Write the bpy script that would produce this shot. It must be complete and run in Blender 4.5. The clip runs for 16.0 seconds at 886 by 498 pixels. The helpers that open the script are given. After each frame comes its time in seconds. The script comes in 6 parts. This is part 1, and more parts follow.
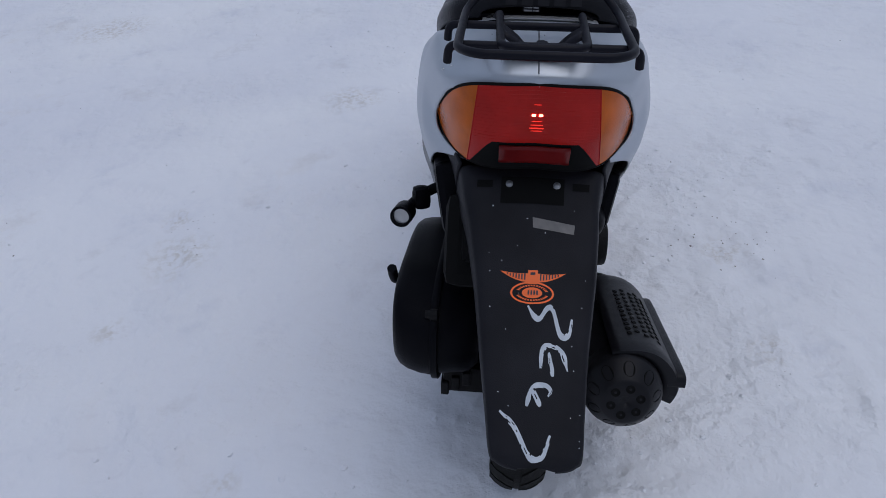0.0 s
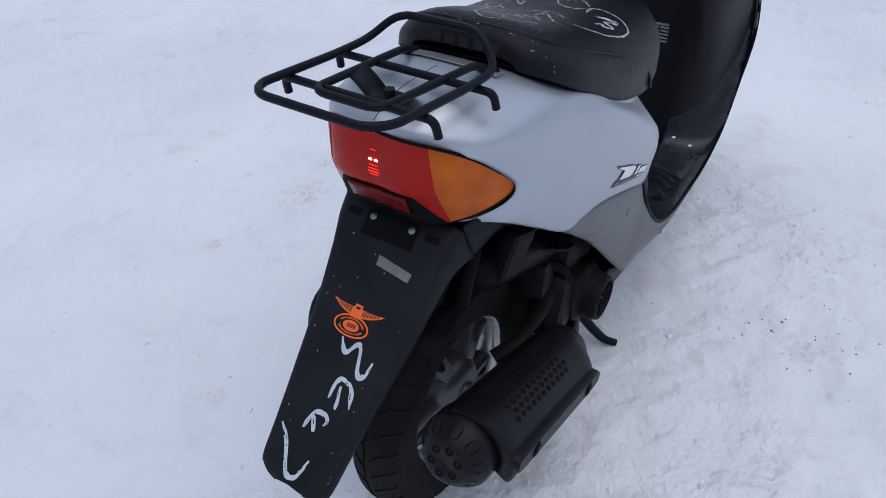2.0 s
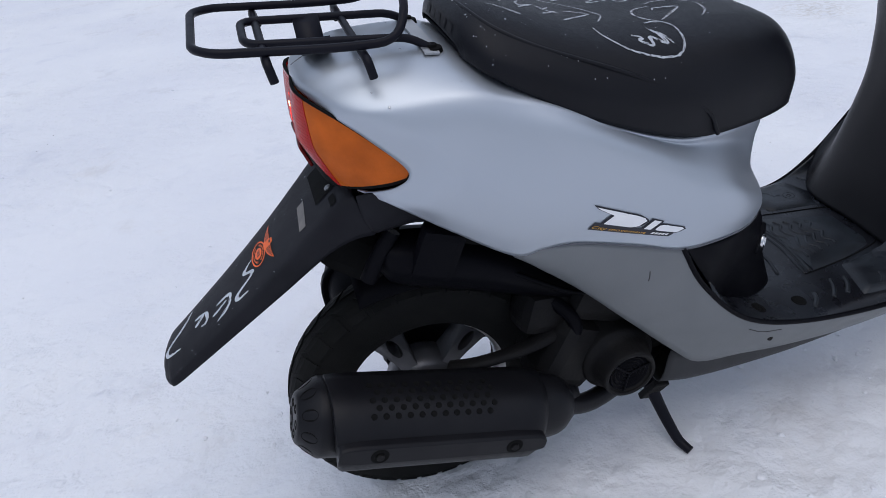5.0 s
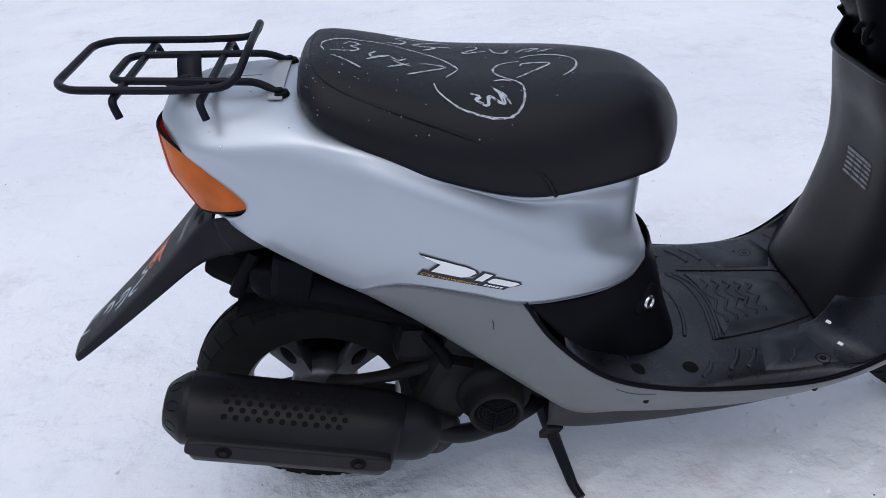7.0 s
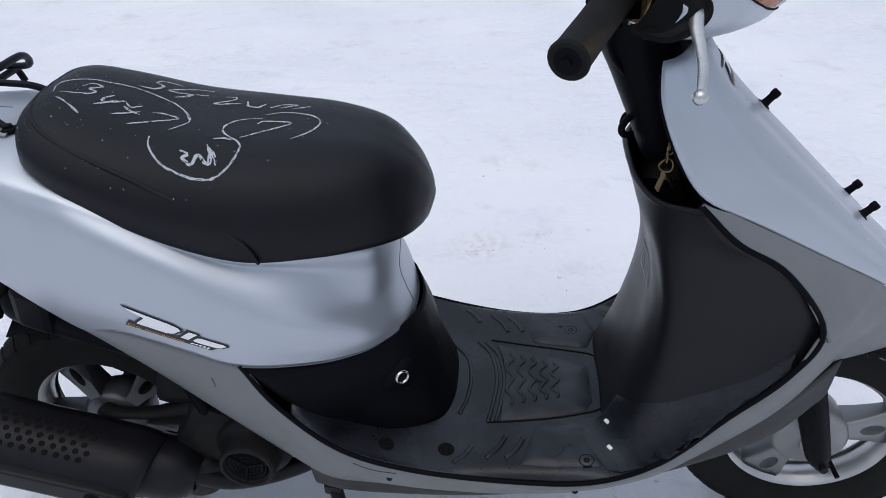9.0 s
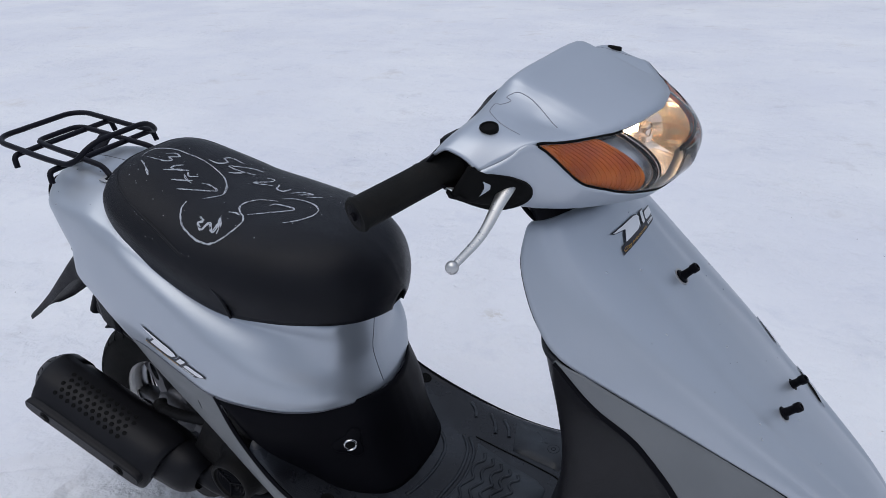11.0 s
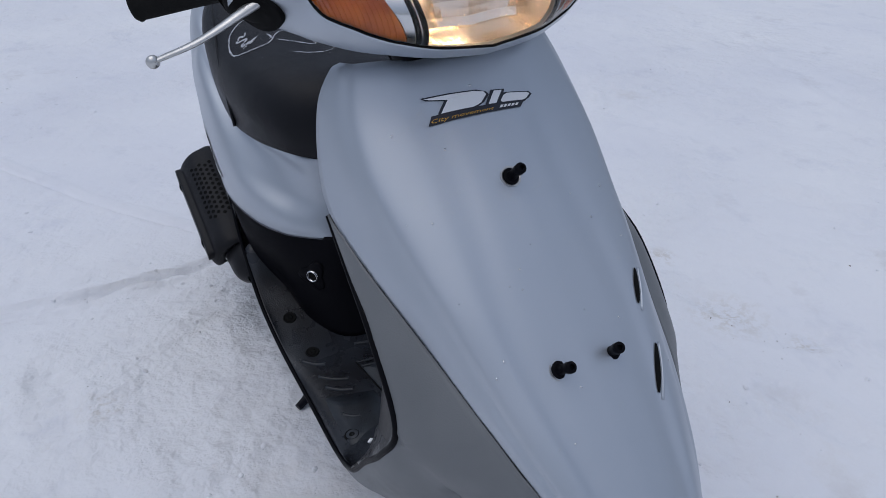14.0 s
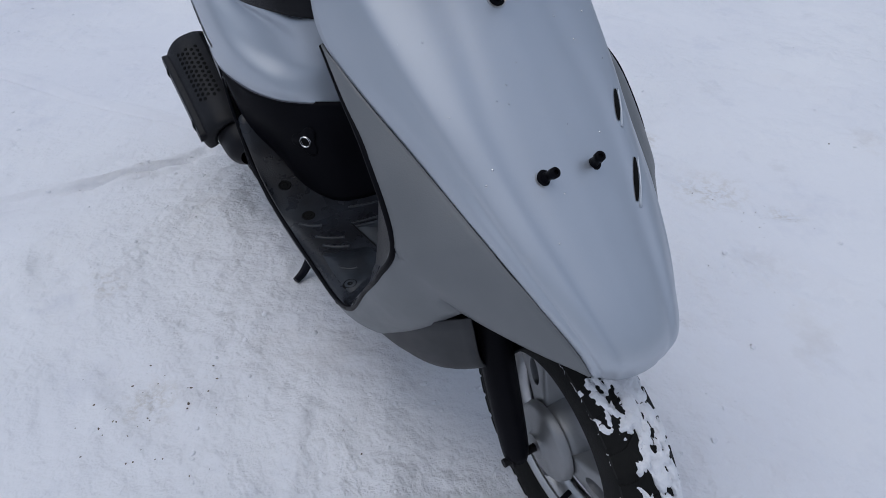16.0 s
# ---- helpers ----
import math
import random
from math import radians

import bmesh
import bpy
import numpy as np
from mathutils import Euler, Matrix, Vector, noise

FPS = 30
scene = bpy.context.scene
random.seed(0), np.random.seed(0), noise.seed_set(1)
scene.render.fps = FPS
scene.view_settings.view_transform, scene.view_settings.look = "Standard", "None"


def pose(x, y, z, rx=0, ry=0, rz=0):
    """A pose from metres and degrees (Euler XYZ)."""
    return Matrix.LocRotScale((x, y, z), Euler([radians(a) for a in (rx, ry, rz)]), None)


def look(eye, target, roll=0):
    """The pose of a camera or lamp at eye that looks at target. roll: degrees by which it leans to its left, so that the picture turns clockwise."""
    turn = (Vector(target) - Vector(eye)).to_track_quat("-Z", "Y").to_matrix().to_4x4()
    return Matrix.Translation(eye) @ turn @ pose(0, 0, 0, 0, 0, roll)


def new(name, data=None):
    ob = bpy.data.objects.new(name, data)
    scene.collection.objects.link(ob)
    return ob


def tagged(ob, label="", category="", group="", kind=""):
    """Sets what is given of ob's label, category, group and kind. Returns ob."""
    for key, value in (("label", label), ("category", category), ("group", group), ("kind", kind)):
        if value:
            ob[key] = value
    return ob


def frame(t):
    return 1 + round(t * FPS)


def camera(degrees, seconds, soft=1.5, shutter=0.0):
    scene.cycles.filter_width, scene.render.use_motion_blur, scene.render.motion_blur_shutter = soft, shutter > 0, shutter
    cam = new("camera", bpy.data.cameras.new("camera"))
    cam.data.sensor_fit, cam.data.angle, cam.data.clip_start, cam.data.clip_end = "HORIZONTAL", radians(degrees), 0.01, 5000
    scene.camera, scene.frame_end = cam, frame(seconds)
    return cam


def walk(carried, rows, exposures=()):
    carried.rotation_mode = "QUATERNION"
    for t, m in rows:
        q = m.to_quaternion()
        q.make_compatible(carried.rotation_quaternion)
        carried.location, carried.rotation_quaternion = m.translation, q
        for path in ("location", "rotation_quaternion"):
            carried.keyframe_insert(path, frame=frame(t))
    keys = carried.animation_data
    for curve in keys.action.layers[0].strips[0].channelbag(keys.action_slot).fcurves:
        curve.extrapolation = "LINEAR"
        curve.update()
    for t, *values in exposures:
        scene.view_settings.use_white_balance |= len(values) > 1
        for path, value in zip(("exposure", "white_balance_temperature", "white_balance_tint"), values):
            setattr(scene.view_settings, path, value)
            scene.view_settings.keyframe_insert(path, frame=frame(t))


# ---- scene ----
cam = camera(63.5, 16.0, 0.8)
PATH = [
    (0, (-0.892, -0.039, 1.064), (0.731, 0.201, -0.079), -4.90),
    (0.5, (-0.865, -0.136, 1.072), (0.747, 0.202, -0.063), -3.38),
    (1, (-0.800, -0.258, 1.100), (0.754, 0.257, -0.048), -3.19),
    (1.5, (-0.706, -0.384, 1.109), (0.727, 0.346, -0.080), -3.21),
    (2, (-0.664, -0.553, 1.108), (0.629, 0.418, -0.069), -5.76),
    (2.5, (-0.608, -0.694, 1.093), (0.540, 0.458, -0.072), -6.21),
    (3, (-0.518, -0.749, 1.054), (0.478, 0.542, -0.103), -6.39),
    (3.2, (-0.484, -0.759, 1.052), (0.443, 0.570, -0.121), -6.24),
    (5.3, (-0.099, -0.936, 0.985), (0.234, 0.754, -0.031), -6.13),
    (5.5, (-0.070, -0.943, 0.988), (0.224, 0.755, -0.026), -6.11),
    (6, (0.026, -0.958, 1.007), (0.195, 0.747, -0.024), -6.15),
    (6.5, (0.127, -0.971, 1.026), (0.205, 0.731, -0.021), -6.36),
    (7, (0.242, -0.999, 1.039), (0.245, 0.714, 0.006), -6.30),
    (7.5, (0.352, -1.015, 1.043), (0.366, 0.707, 0.025), -4.95),
    (8, (0.482, -0.994, 1.035), (0.469, 0.738, 0.035), -4.38),
    (8.5, (0.618, -0.955, 1.043), (0.533, 0.771, 0.037), -4.28),
    (9, (0.703, -0.919, 1.065), (0.501, 0.792, 0.049), -3.11),
    (9.5, (0.823, -0.938, 1.078), (0.371, 0.758, 0.118), -3.33),
    (10, (0.918, -0.926, 1.094), (0.296, 0.752, 0.201), -1.92),
    (10.2, (0.957, -0.931, 1.121), (0.300, 0.741, 0.244), -1.36),
    (12.3, (1.339, -0.611, 1.169), (0.001, 0.625, 0.344), -1.45),
    (12.5, (1.361, -0.579, 1.167), (-0.032, 0.588, 0.332), -0.97),
    (13, (1.388, -0.500, 1.152), (-0.068, 0.522, 0.238), -0.54),
    (13.5, (1.453, -0.443, 1.119), (-0.035, 0.445, 0.120), 0.36),
    (13.7, (1.487, -0.436, 1.106), (-0.001, 0.420, 0.080), 0.75),
    (13.8, (1.511, -0.439, 1.091), (0.013, 0.404, 0.068), -0.31),
    (14, (1.545, -0.421, 1.071), (0.040, 0.381, 0.025), 0.89),
    (14.5, (1.615, -0.439, 1.033), (0.161, 0.346, -0.095), 0.95),
    (15, (1.643, -0.433, 0.996), (0.248, 0.301, -0.234), 0.09),
    (15.5, (1.667, -0.444, 0.973), (0.291, 0.283, -0.283), -0.97),
    (16, (1.631, -0.471, 1.004), (0.246, 0.305, -0.212), 0.22),
]
walk(cam, [(t, look(e, g, r)) for t, e, g, r in PATH],
     [(0, -0.57, 6180, 11), (0.7, -0.42, 6215, 10), (1.5, -0.26, 6250, 10), (2.5, -0.09, 6300, 10), (3.2, -0.06, 6330, 10), (6, 0.02, 6500, 10), (7, 0.11, 6540, 10), (8.5, 0.10, 6630, 9), (10.2, 0.01, 6600, 9), (12.3, -0.35, 6450, 10), (14.5, -0.37, 6340, 10), (16, -0.33, 6360, 9)])

from mathutils.bvhtree import BVHTree

# ---- world and light: overcast winter day ----
world = bpy.data.worlds.new("overcast_sky")
scene.world = world
world.use_nodes = True
wn, wl = world.node_tree.nodes, world.node_tree.links
sky = wn.new("ShaderNodeTexSky")
sky.sky_type = "NISHITA"
sky.sun_disc = False
sky.sun_elevation, sky.sun_rotation = radians(70), radians(150)
sky.air_density, sky.dust_density, sky.ozone_density = 1.0, 3.5, 1.0
bg = wn["Background"]
bg.inputs["Strength"].default_value = 0.12
mixw = wn.new("ShaderNodeMix")
mixw.data_type = "RGBA"
mixw.inputs["Factor"].default_value = 0.72
mixw.inputs["B"].default_value = (4.9, 5.55, 7.0, 1)
wl.new(sky.outputs["Color"], mixw.inputs["A"])
way = wn.new("ShaderNodeTexCoord")
split = wn.new("ShaderNodeSeparateXYZ")
wl.new(way.outputs["Generated"], split.inputs[0])
rise = wn.new("ShaderNodeMapRange")
rise.inputs["From Min"].default_value, rise.inputs["From Max"].default_value = 0.0, 1.0
rise.inputs["To Min"].default_value, rise.inputs["To Max"].default_value = 0.62, 1.28
wl.new(split.outputs["Z"], rise.inputs["Value"])
lift = wn.new("ShaderNodeVectorMath")
lift.operation = "SCALE"
wl.new(mixw.outputs["Result"], lift.inputs[0])
wl.new(rise.outputs["Result"], lift.inputs["Scale"])
wl.new(lift.outputs["Vector"], bg.inputs["Color"])

sun = new("sun", bpy.data.lights.new("sun", "SUN"))
sun.data.energy, sun.data.angle, sun.data.color = 0.7, radians(50), (1.0, 0.97, 0.93)
sun.matrix_world = look((-1.0, -1.2, 4.2), (0, 0, 0))


# ---- materials ----
def material(name, colour, rough=0.5, metal=0.0, coat=0.0, second=None, scale=8.0, amount=0.5,
             bump=0.0, bump_scale=300.0, rough_var=0.1, spec=0.5):
    m = bpy.data.materials.new(name)
    m.use_nodes = True
    nt, b = m.node_tree, m.node_tree.nodes["Principled BSDF"]
    b.inputs["Roughness"].default_value, b.inputs["Metallic"].default_value = rough, metal
    b.inputs["Coat Weight"].default_value, b.inputs["Coat Roughness"].default_value = coat, 0.08
    b.inputs["Specular IOR Level"].default_value = spec
    tc = nt.nodes.new("ShaderNodeTexCoord")
    n1 = nt.nodes.new("ShaderNodeTexNoise")
    n1.inputs["Scale"].default_value, n1.inputs["Detail"].default_value = scale, 8
    nt.links.new(tc.outputs["Object"], n1.inputs["Vector"])
    ramp = nt.nodes.new("ShaderNodeValToRGB")
    ramp.color_ramp.elements[0].position, ramp.color_ramp.elements[1].position = 0.5 - amount / 2, 0.5 + amount / 2
    ramp.color_ramp.elements[0].color = (*colour, 1)
    ramp.color_ramp.elements[1].color = (*(second or tuple(c * 1.12 for c in colour)), 1)
    nt.links.new(n1.outputs["Fac"], ramp.inputs["Fac"])
    nt.links.new(ramp.outputs["Color"], b.inputs["Base Color"])
    n2 = nt.nodes.new("ShaderNodeTexNoise")
    n2.inputs["Scale"].default_value, n2.inputs["Detail"].default_value = scale * 4.3, 6
    nt.links.new(tc.outputs["Object"], n2.inputs["Vector"])
    mr = nt.nodes.new("ShaderNodeMapRange")
    mr.inputs["To Min"].default_value, mr.inputs["To Max"].default_value = max(0.02, rough - rough_var), min(1, rough + rough_var)
    nt.links.new(n2.outputs["Fac"], mr.inputs["Value"])
    nt.links.new(mr.outputs["Result"], b.inputs["Roughness"])
    if bump:
        n3 = nt.nodes.new("ShaderNodeTexNoise")
        n3.inputs["Scale"].default_value, n3.inputs["Detail"].default_value = bump_scale, 4
        nt.links.new(tc.outputs["Object"], n3.inputs["Vector"])
        bp = nt.nodes.new("ShaderNodeBump")
        bp.inputs["Strength"].default_value, bp.inputs["Distance"].default_value = bump, 0.002
        nt.links.new(n3.outputs["Fac"], bp.inputs["Height"])
        nt.links.new(bp.outputs["Normal"], b.inputs["Normal"])
    return m


SILVER = material("silver_paint", (0.426, 0.466, 0.516), 0.42, 0.72, 0.12, (0.485, 0.518, 0.563), 3.0, 0.6, 0.05, 900, 0.05)
GREY = material("grey_plastic", (0.142, 0.150, 0.155), 0.50, 0.12, 0.0, (0.172, 0.180, 0.185), 9.0, 0.5, 0.12, 600)
UNDER = material("dark_grey_underside_plastic", (0.022, 0.023, 0.025), 0.55, 0.0, 0.0, (0.032, 0.033, 0.036), 11.0, 0.5, 0.2, 500, spec=0.3)
BLACK = material("black_plastic", (0.0032, 0.0032, 0.0044), 0.4, 0.0, 0.0, (0.006, 0.006, 0.0082), 7.0, 0.5, 0.2, 700, 0.12, spec=0.04)
SHIELDP = material("black_shield_plastic", (0.0072, 0.0070, 0.0088), 0.36, 0.0, 0.0, (0.0115, 0.0110, 0.0128), 6.0, 0.5, 0.2, 700, 0.1, spec=0.22)
FLOOR = material("worn_black_floor_plastic", (0.0060, 0.0064, 0.0090), 0.30, 0.0, 0.0, (0.019, 0.022, 0.028), 8.0, 0.2, 0.25, 500, 0.2, spec=0.36)
PAD = material("worn_grey_floor_pad", (0.010, 0.0115, 0.015), 0.36, 0.0, 0.0, (0.030, 0.036, 0.044), 14.0, 0.25, 0.25, 500, 0.2, spec=0.34)
GUARD = material("dusty_black_mudguard_plastic", (0.010, 0.010, 0.0125), 0.5, 0.0, 0.0, (0.016, 0.016, 0.020), 14.0, 0.4, 0.2, 600, spec=0.12)
VINYL = material("black_seat_vinyl", (0.0035, 0.0036, 0.0056), 0.36, 0.0, 0.0, (0.0062, 0.0066, 0.010), 10.0, 0.5, 0.3, 1400, 0.08, spec=0.20)
RUBBER = material("tyre_rubber", (0.007, 0.007, 0.007), 0.72, 0.0, 0.0, (0.013, 0.013, 0.012), 20.0, 0.5, 0.3, 400, spec=0.12)
RACKP = material("black_rack_paint", (0.006, 0.006, 0.010), 0.4, 0.0, 0.0, (0.009, 0.009, 0.014), 15.0, spec=0.12)
ALLOY = material("grey_cast_alloy", (0.22, 0.225, 0.235), 0.42, 0.6, 0.0, (0.29, 0.295, 0.30), 14.0, 0.5, 0.15, 500)
# darker copy of the cast alloy: dirt plus the shade on the rear wheel
SHADEDALLOY = material("shaded_dirty_cast_alloy", (0.060, 0.061, 0.067), 0.38, 0.65, 0.0, (0.105, 0.105, 0.113), 14.0, 0.5, 0.15, 500)
RIMLIP = material("worn_alloy_rim", (0.45, 0.45, 0.45), 0.35, 0.85, 0.0, (0.52, 0.51, 0.50), 20.0)
CHROME = material("bright_metal", (0.72, 0.72, 0.72), 0.2, 1.0, 0.0, (0.6, 0.6, 0.6), 25.0)
REFLECT = material("warm_mirror_reflector", (0.84, 0.76, 0.66), 0.2, 0.95, 0.0, (0.74, 0.65, 0.56), 30.0, 0.5, 0.1, 60, 0.05)
LEVER = material("cast_aluminium", (0.62, 0.62, 0.60), 0.3, 0.9, 0.0, (0.5, 0.5, 0.49), 40.0, 0.4, 0.1, 300)
EXHAUST = material("black_heat_paint", (0.006, 0.006, 0.008), 0.42, 0.1, 0.0, (0.011, 0.011, 0.013), 18.0, 0.5, 0.15, 500, spec=0.2)
ENGINE = material("dirty_engine_casting", (0.006, 0.006, 0.0075), 0.55, 0.2, 0.0, (0.018, 0.017, 0.016), 16.0, 0.5, 0.4, 200, spec=0.12)
# near-black for gaskets and small parts, and for shade painted over holes and recesses
DARK = material("recess_shade_and_black_parts", (0.004, 0.004, 0.004), 0.8, spec=0.12)
CHALK = material("white_marker", (0.50, 0.52, 0.55), 0.8, 0, 0, (0.34, 0.36, 0.40), 120.0, 0.5)
PAINTW = material("white_paint_marker", (0.62, 0.66, 0.70), 0.6, 0, 0, (0.42, 0.46, 0.50), 60.0, 0.5)
WHITE = material("white_print", (0.78, 0.78, 0.78), 0.4)
NAVY = material("black_print", (0.010, 0.011, 0.02), 0.4)
GOLD = material("gold_print", (0.62, 0.33, 0.03), 0.4)
ORANGEP = material("orange_print", (0.85, 0.13, 0.01), 0.4)
TAGM = material("faded_grey_tape", (0.22, 0.205, 0.19), 0.7, 0, 0, (0.13, 0.125, 0.12), 60.0)
# worn brass, darkened in colour for the shade inside the pocket
BRASS = material("shaded_worn_brass", (0.20, 0.14, 0.07), 0.45, 0.9)


def lens_material(name, colour, glow=0.0, rough=0.14, second=None):
    m = material(name, colour, rough, 0.0, 0.06, second or tuple(c * 0.6 for c in colour), 26.0, 0.5, 0.25, 420, spec=0.12)
    b = m.node_tree.nodes["Principled BSDF"]
    if glow:
        b.inputs["Emission Color"].default_value = (*colour, 1)
        b.inputs["Emission Strength"].default_value = glow
    return m


RED = lens_material("lit_red_tail_lens", (0.34, 0.012, 0.009), 0.20)
DEEPRED = lens_material("dark_red_reflector", (0.16, 0.010, 0.010))
AMBER = lens_material("amber_turn_lens", (0.62, 0.13, 0.012))
# brighter mottled orange stands in for reflections inside the front lens
AMBERF = lens_material("front_amber_turn_lens", (0.32, 0.040, 0.002), rough=0.06, second=(0.85, 0.23, 0.014))
AMBERF.node_tree.nodes["Principled BSDF"].inputs["Coat Weight"].default_value = 0.5
AMBERF.node_tree.nodes["Principled BSDF"].inputs["Coat IOR"].default_value = 1.5


def glow_material(name, colour, strength):
    m = bpy.data.materials.new(name)
    m.use_nodes = True
    b = m.node_tree.nodes["Principled BSDF"]
    b.inputs["Base Color"].default_value = (*colour, 1)
    b.inputs["Emission Color"].default_value = (*colour, 1)
    b.inputs["Emission Strength"].default_value = strength
    return m


TAILBULB = glow_material("lit_tail_bulb", (1.0, 0.22, 0.13), 9.0)
TAILGLOW = glow_material("tail_bulb_streak_glow", (1.0, 0.03, 0.015), 1.3)
HEADBULB = glow_material("lit_head_bulb", (1.0, 0.68, 0.38), 190.0)


def clear_material(name):
    m = bpy.data.materials.new(name)
    m.use_nodes = True
    nt = m.node_tree
    nt.nodes.remove(nt.nodes["Principled BSDF"])
    tr, gl = nt.nodes.new("ShaderNodeBsdfTransparent"), nt.nodes.new("ShaderNodeBsdfGlossy")
    gl.inputs["Roughness"].default_value = 0.05
    fr, mx = nt.nodes.new("ShaderNodeFresnel"), nt.nodes.new("ShaderNodeMixShader")
    fr.inputs["IOR"].default_value = 1.5
    nt.links.new(fr.outputs[0], mx.inputs[0])
    nt.links.new(tr.outputs[0], mx.inputs[1])
    nt.links.new(gl.outputs[0], mx.inputs[2])
    nt.links.new(mx.outputs[0], nt.nodes["Material Output"].inputs["Surface"])
    return m


CLEAR = clear_material("clear_lens")


STAINS = [(0.62, -0.515, 0.085), (0.60, 0.90, 0.14), (0.77, 0.98, 0.07), (0.25, -0.53, 0.07), (-0.11, 0.53, 0.06), (1.6, 0.62, 0.16), (0.30, 0.95, 0.07), (2.6, 2.1, 0.3)]


def snow_material(name):
    m = bpy.data.materials.new(name)
    m.use_nodes = True
    nt, b = m.node_tree, m.node_tree.nodes["Principled BSDF"]
    b.inputs["Roughness"].default_value = 0.8
    b.inputs["Specular IOR Level"].default_value = 0.2
    tc = nt.nodes.new("ShaderNodeTexCoord")

    def tex(scale, detail, rough=0.55):
        n = nt.nodes.new("ShaderNodeTexNoise")
        n.inputs["Scale"].default_value, n.inputs["Detail"].default_value, n.inputs["Roughness"].default_value = scale, detail, rough
        nt.links.new(tc.outputs["Object"], n.inputs["Vector"])
        return n.outputs["Fac"]

    def ramp(fac, p0, p1, c0=(0, 0, 0, 1), c1=(1, 1, 1, 1)):
        r = nt.nodes.new("ShaderNodeValToRGB")
        r.color_ramp.elements[0].position, r.color_ramp.elements[1].position = p0, p1
        r.color_ramp.elements[0].color, r.color_ramp.elements[1].color = c0, c1
        nt.links.new(fac, r.inputs["Fac"])
        return r.outputs["Color"]

    def blend(fac, a, colour):
        mx = nt.nodes.new("ShaderNodeMix")
        mx.data_type = "RGBA"
        mx.inputs["B"].default_value = (*colour, 1)
        nt.links.new(fac, mx.inputs["Factor"])
        nt.links.new(a, mx.inputs["A"])
        return mx.outputs["Result"]

    def calc(op, a, c):
        n = nt.nodes.new("ShaderNodeMath")
        n.operation = op
        nt.links.new(a, n.inputs[0])
        if isinstance(c, float):
            n.inputs[1].default_value = c
        else:
            nt.links.new(c, n.inputs[1])
        return n.outputs[0]

    colour = ramp(tex(0.8, 5), 0.35, 0.65, (0.745, 0.755, 0.80, 1), (0.83, 0.835, 0.85, 1))
    # grey-lilac packed ice and warm trodden dirt
    colour = blend(calc("MULTIPLY", ramp(tex(4.2, 8, 0.65), 0.56, 0.74), 0.45), colour, (0.60, 0.62, 0.70))
    colour = blend(calc("MULTIPLY", ramp(tex(2.1, 9, 0.68), 0.58, 0.74), 0.40), colour, (0.66, 0.61, 0.54))
    speck = ramp(tex(46, 4, 0.6), 0.70, 0.76)
    colour = blend(calc("MULTIPLY", calc("MULTIPLY", speck, ramp(tex(1.7, 4), 0.50, 0.66)), 0.55), colour, (0.30, 0.27, 0.25))
    broken = ramp(tex(42, 6, 0.7), 0.46, 0.60)
    for x, y, r in STAINS:
        d = nt.nodes.new("ShaderNodeVectorMath")
        d.operation = "DISTANCE"
        d.inputs[1].default_value = (x, y, 0)
        nt.links.new(tc.outputs["Object"], d.inputs[0])
        mr = nt.nodes.new("ShaderNodeMapRange")
        mr.inputs["From Min"].default_value, mr.inputs["From Max"].default_value = r * 0.85, r * 0.2
        nt.links.new(d.outputs["Value"], mr.inputs["Value"])
        colour = blend(calc("MULTIPLY", calc("MULTIPLY", mr.outputs["Result"], broken), 0.55), colour, (0.54, 0.50, 0.44))
    nt.links.new(colour, b.inputs["Base Color"])
    # relief: smooth packed areas between rough, crumbly ones
    rough = ramp(tex(1.3, 5, 0.6), 0.42, 0.66, (0.30, 0.30, 0.30, 1))
    mid = calc("MULTIPLY", calc("ADD", tex(11, 6, 0.55), calc("MULTIPLY", tex(30, 4, 0.5), 0.30)), rough)
    fine = calc("MULTIPLY", tex(70, 4), rough)
    b1, b2 = nt.nodes.new("ShaderNodeBump"), nt.nodes.new("ShaderNodeBump")
    b1.inputs["Strength"].default_value, b1.inputs["Distance"].default_value = 0.8, 0.045
    b2.inputs["Strength"].default_value, b2.inputs["Distance"].default_value = 0.15, 0.005
    nt.links.new(mid, b1.inputs["Height"])
    nt.links.new(fine, b2.inputs["Height"])
    nt.links.new(b1.outputs["Normal"], b2.inputs["Normal"])
    nt.links.new(b2.outputs["Normal"], b.inputs["Normal"])
    return m


SNOW = snow_material("trodden_snow")


# ---- mesh helpers ----
def catmull(P, n):
    """Points along the first axis, smoothly filled in with n steps from one to the next."""
    P = np.asarray(P, float)
    if n <= 1 or len(P) < 3:
        if n <= 1:
            return P
        out = [P[0] + (P[1] - P[0]) * k / n for k in range(n + 1)]
        return np.array(out)
    E = np.concatenate([[2 * P[0] - P[1]], P, [2 * P[-1] - P[-2]]])
    out = []
    for i in range(len(P) - 1):
        a, b, c, d = E[i:i + 4]
        for k in range(n):
            t = k / n
            out.append(0.5 * (2 * b + (c - a) * t + (2 * a - 5 * b + 4 * c - d) * t * t + (3 * b - a - 3 * c + d) * t ** 3))
    out.append(P[-1])
    return np.array(out)


def sheet(bm, P, close=False, cap=False, smooth=True):
    """A grid of points as quads; close joins the last column to the first."""
    vs = [[bm.verts.new(p) for p in row] for row in P]
    R, C = len(vs), len(vs[0])
    for i in range(R - 1):
        for j in range(C if close else C - 1):
            k = (j + 1) % C
            q = [vs[i][j], vs[i][k], vs[i + 1][k], vs[i + 1][j]]
            if len({v.index if v.index >= 0 else id(v) for v in q}) == 4:
                bm.faces.new(q).smooth = smooth
    if cap:
        for row in (vs[0], vs[-1]):
            bm.faces.new(row).smooth = False
    return vs


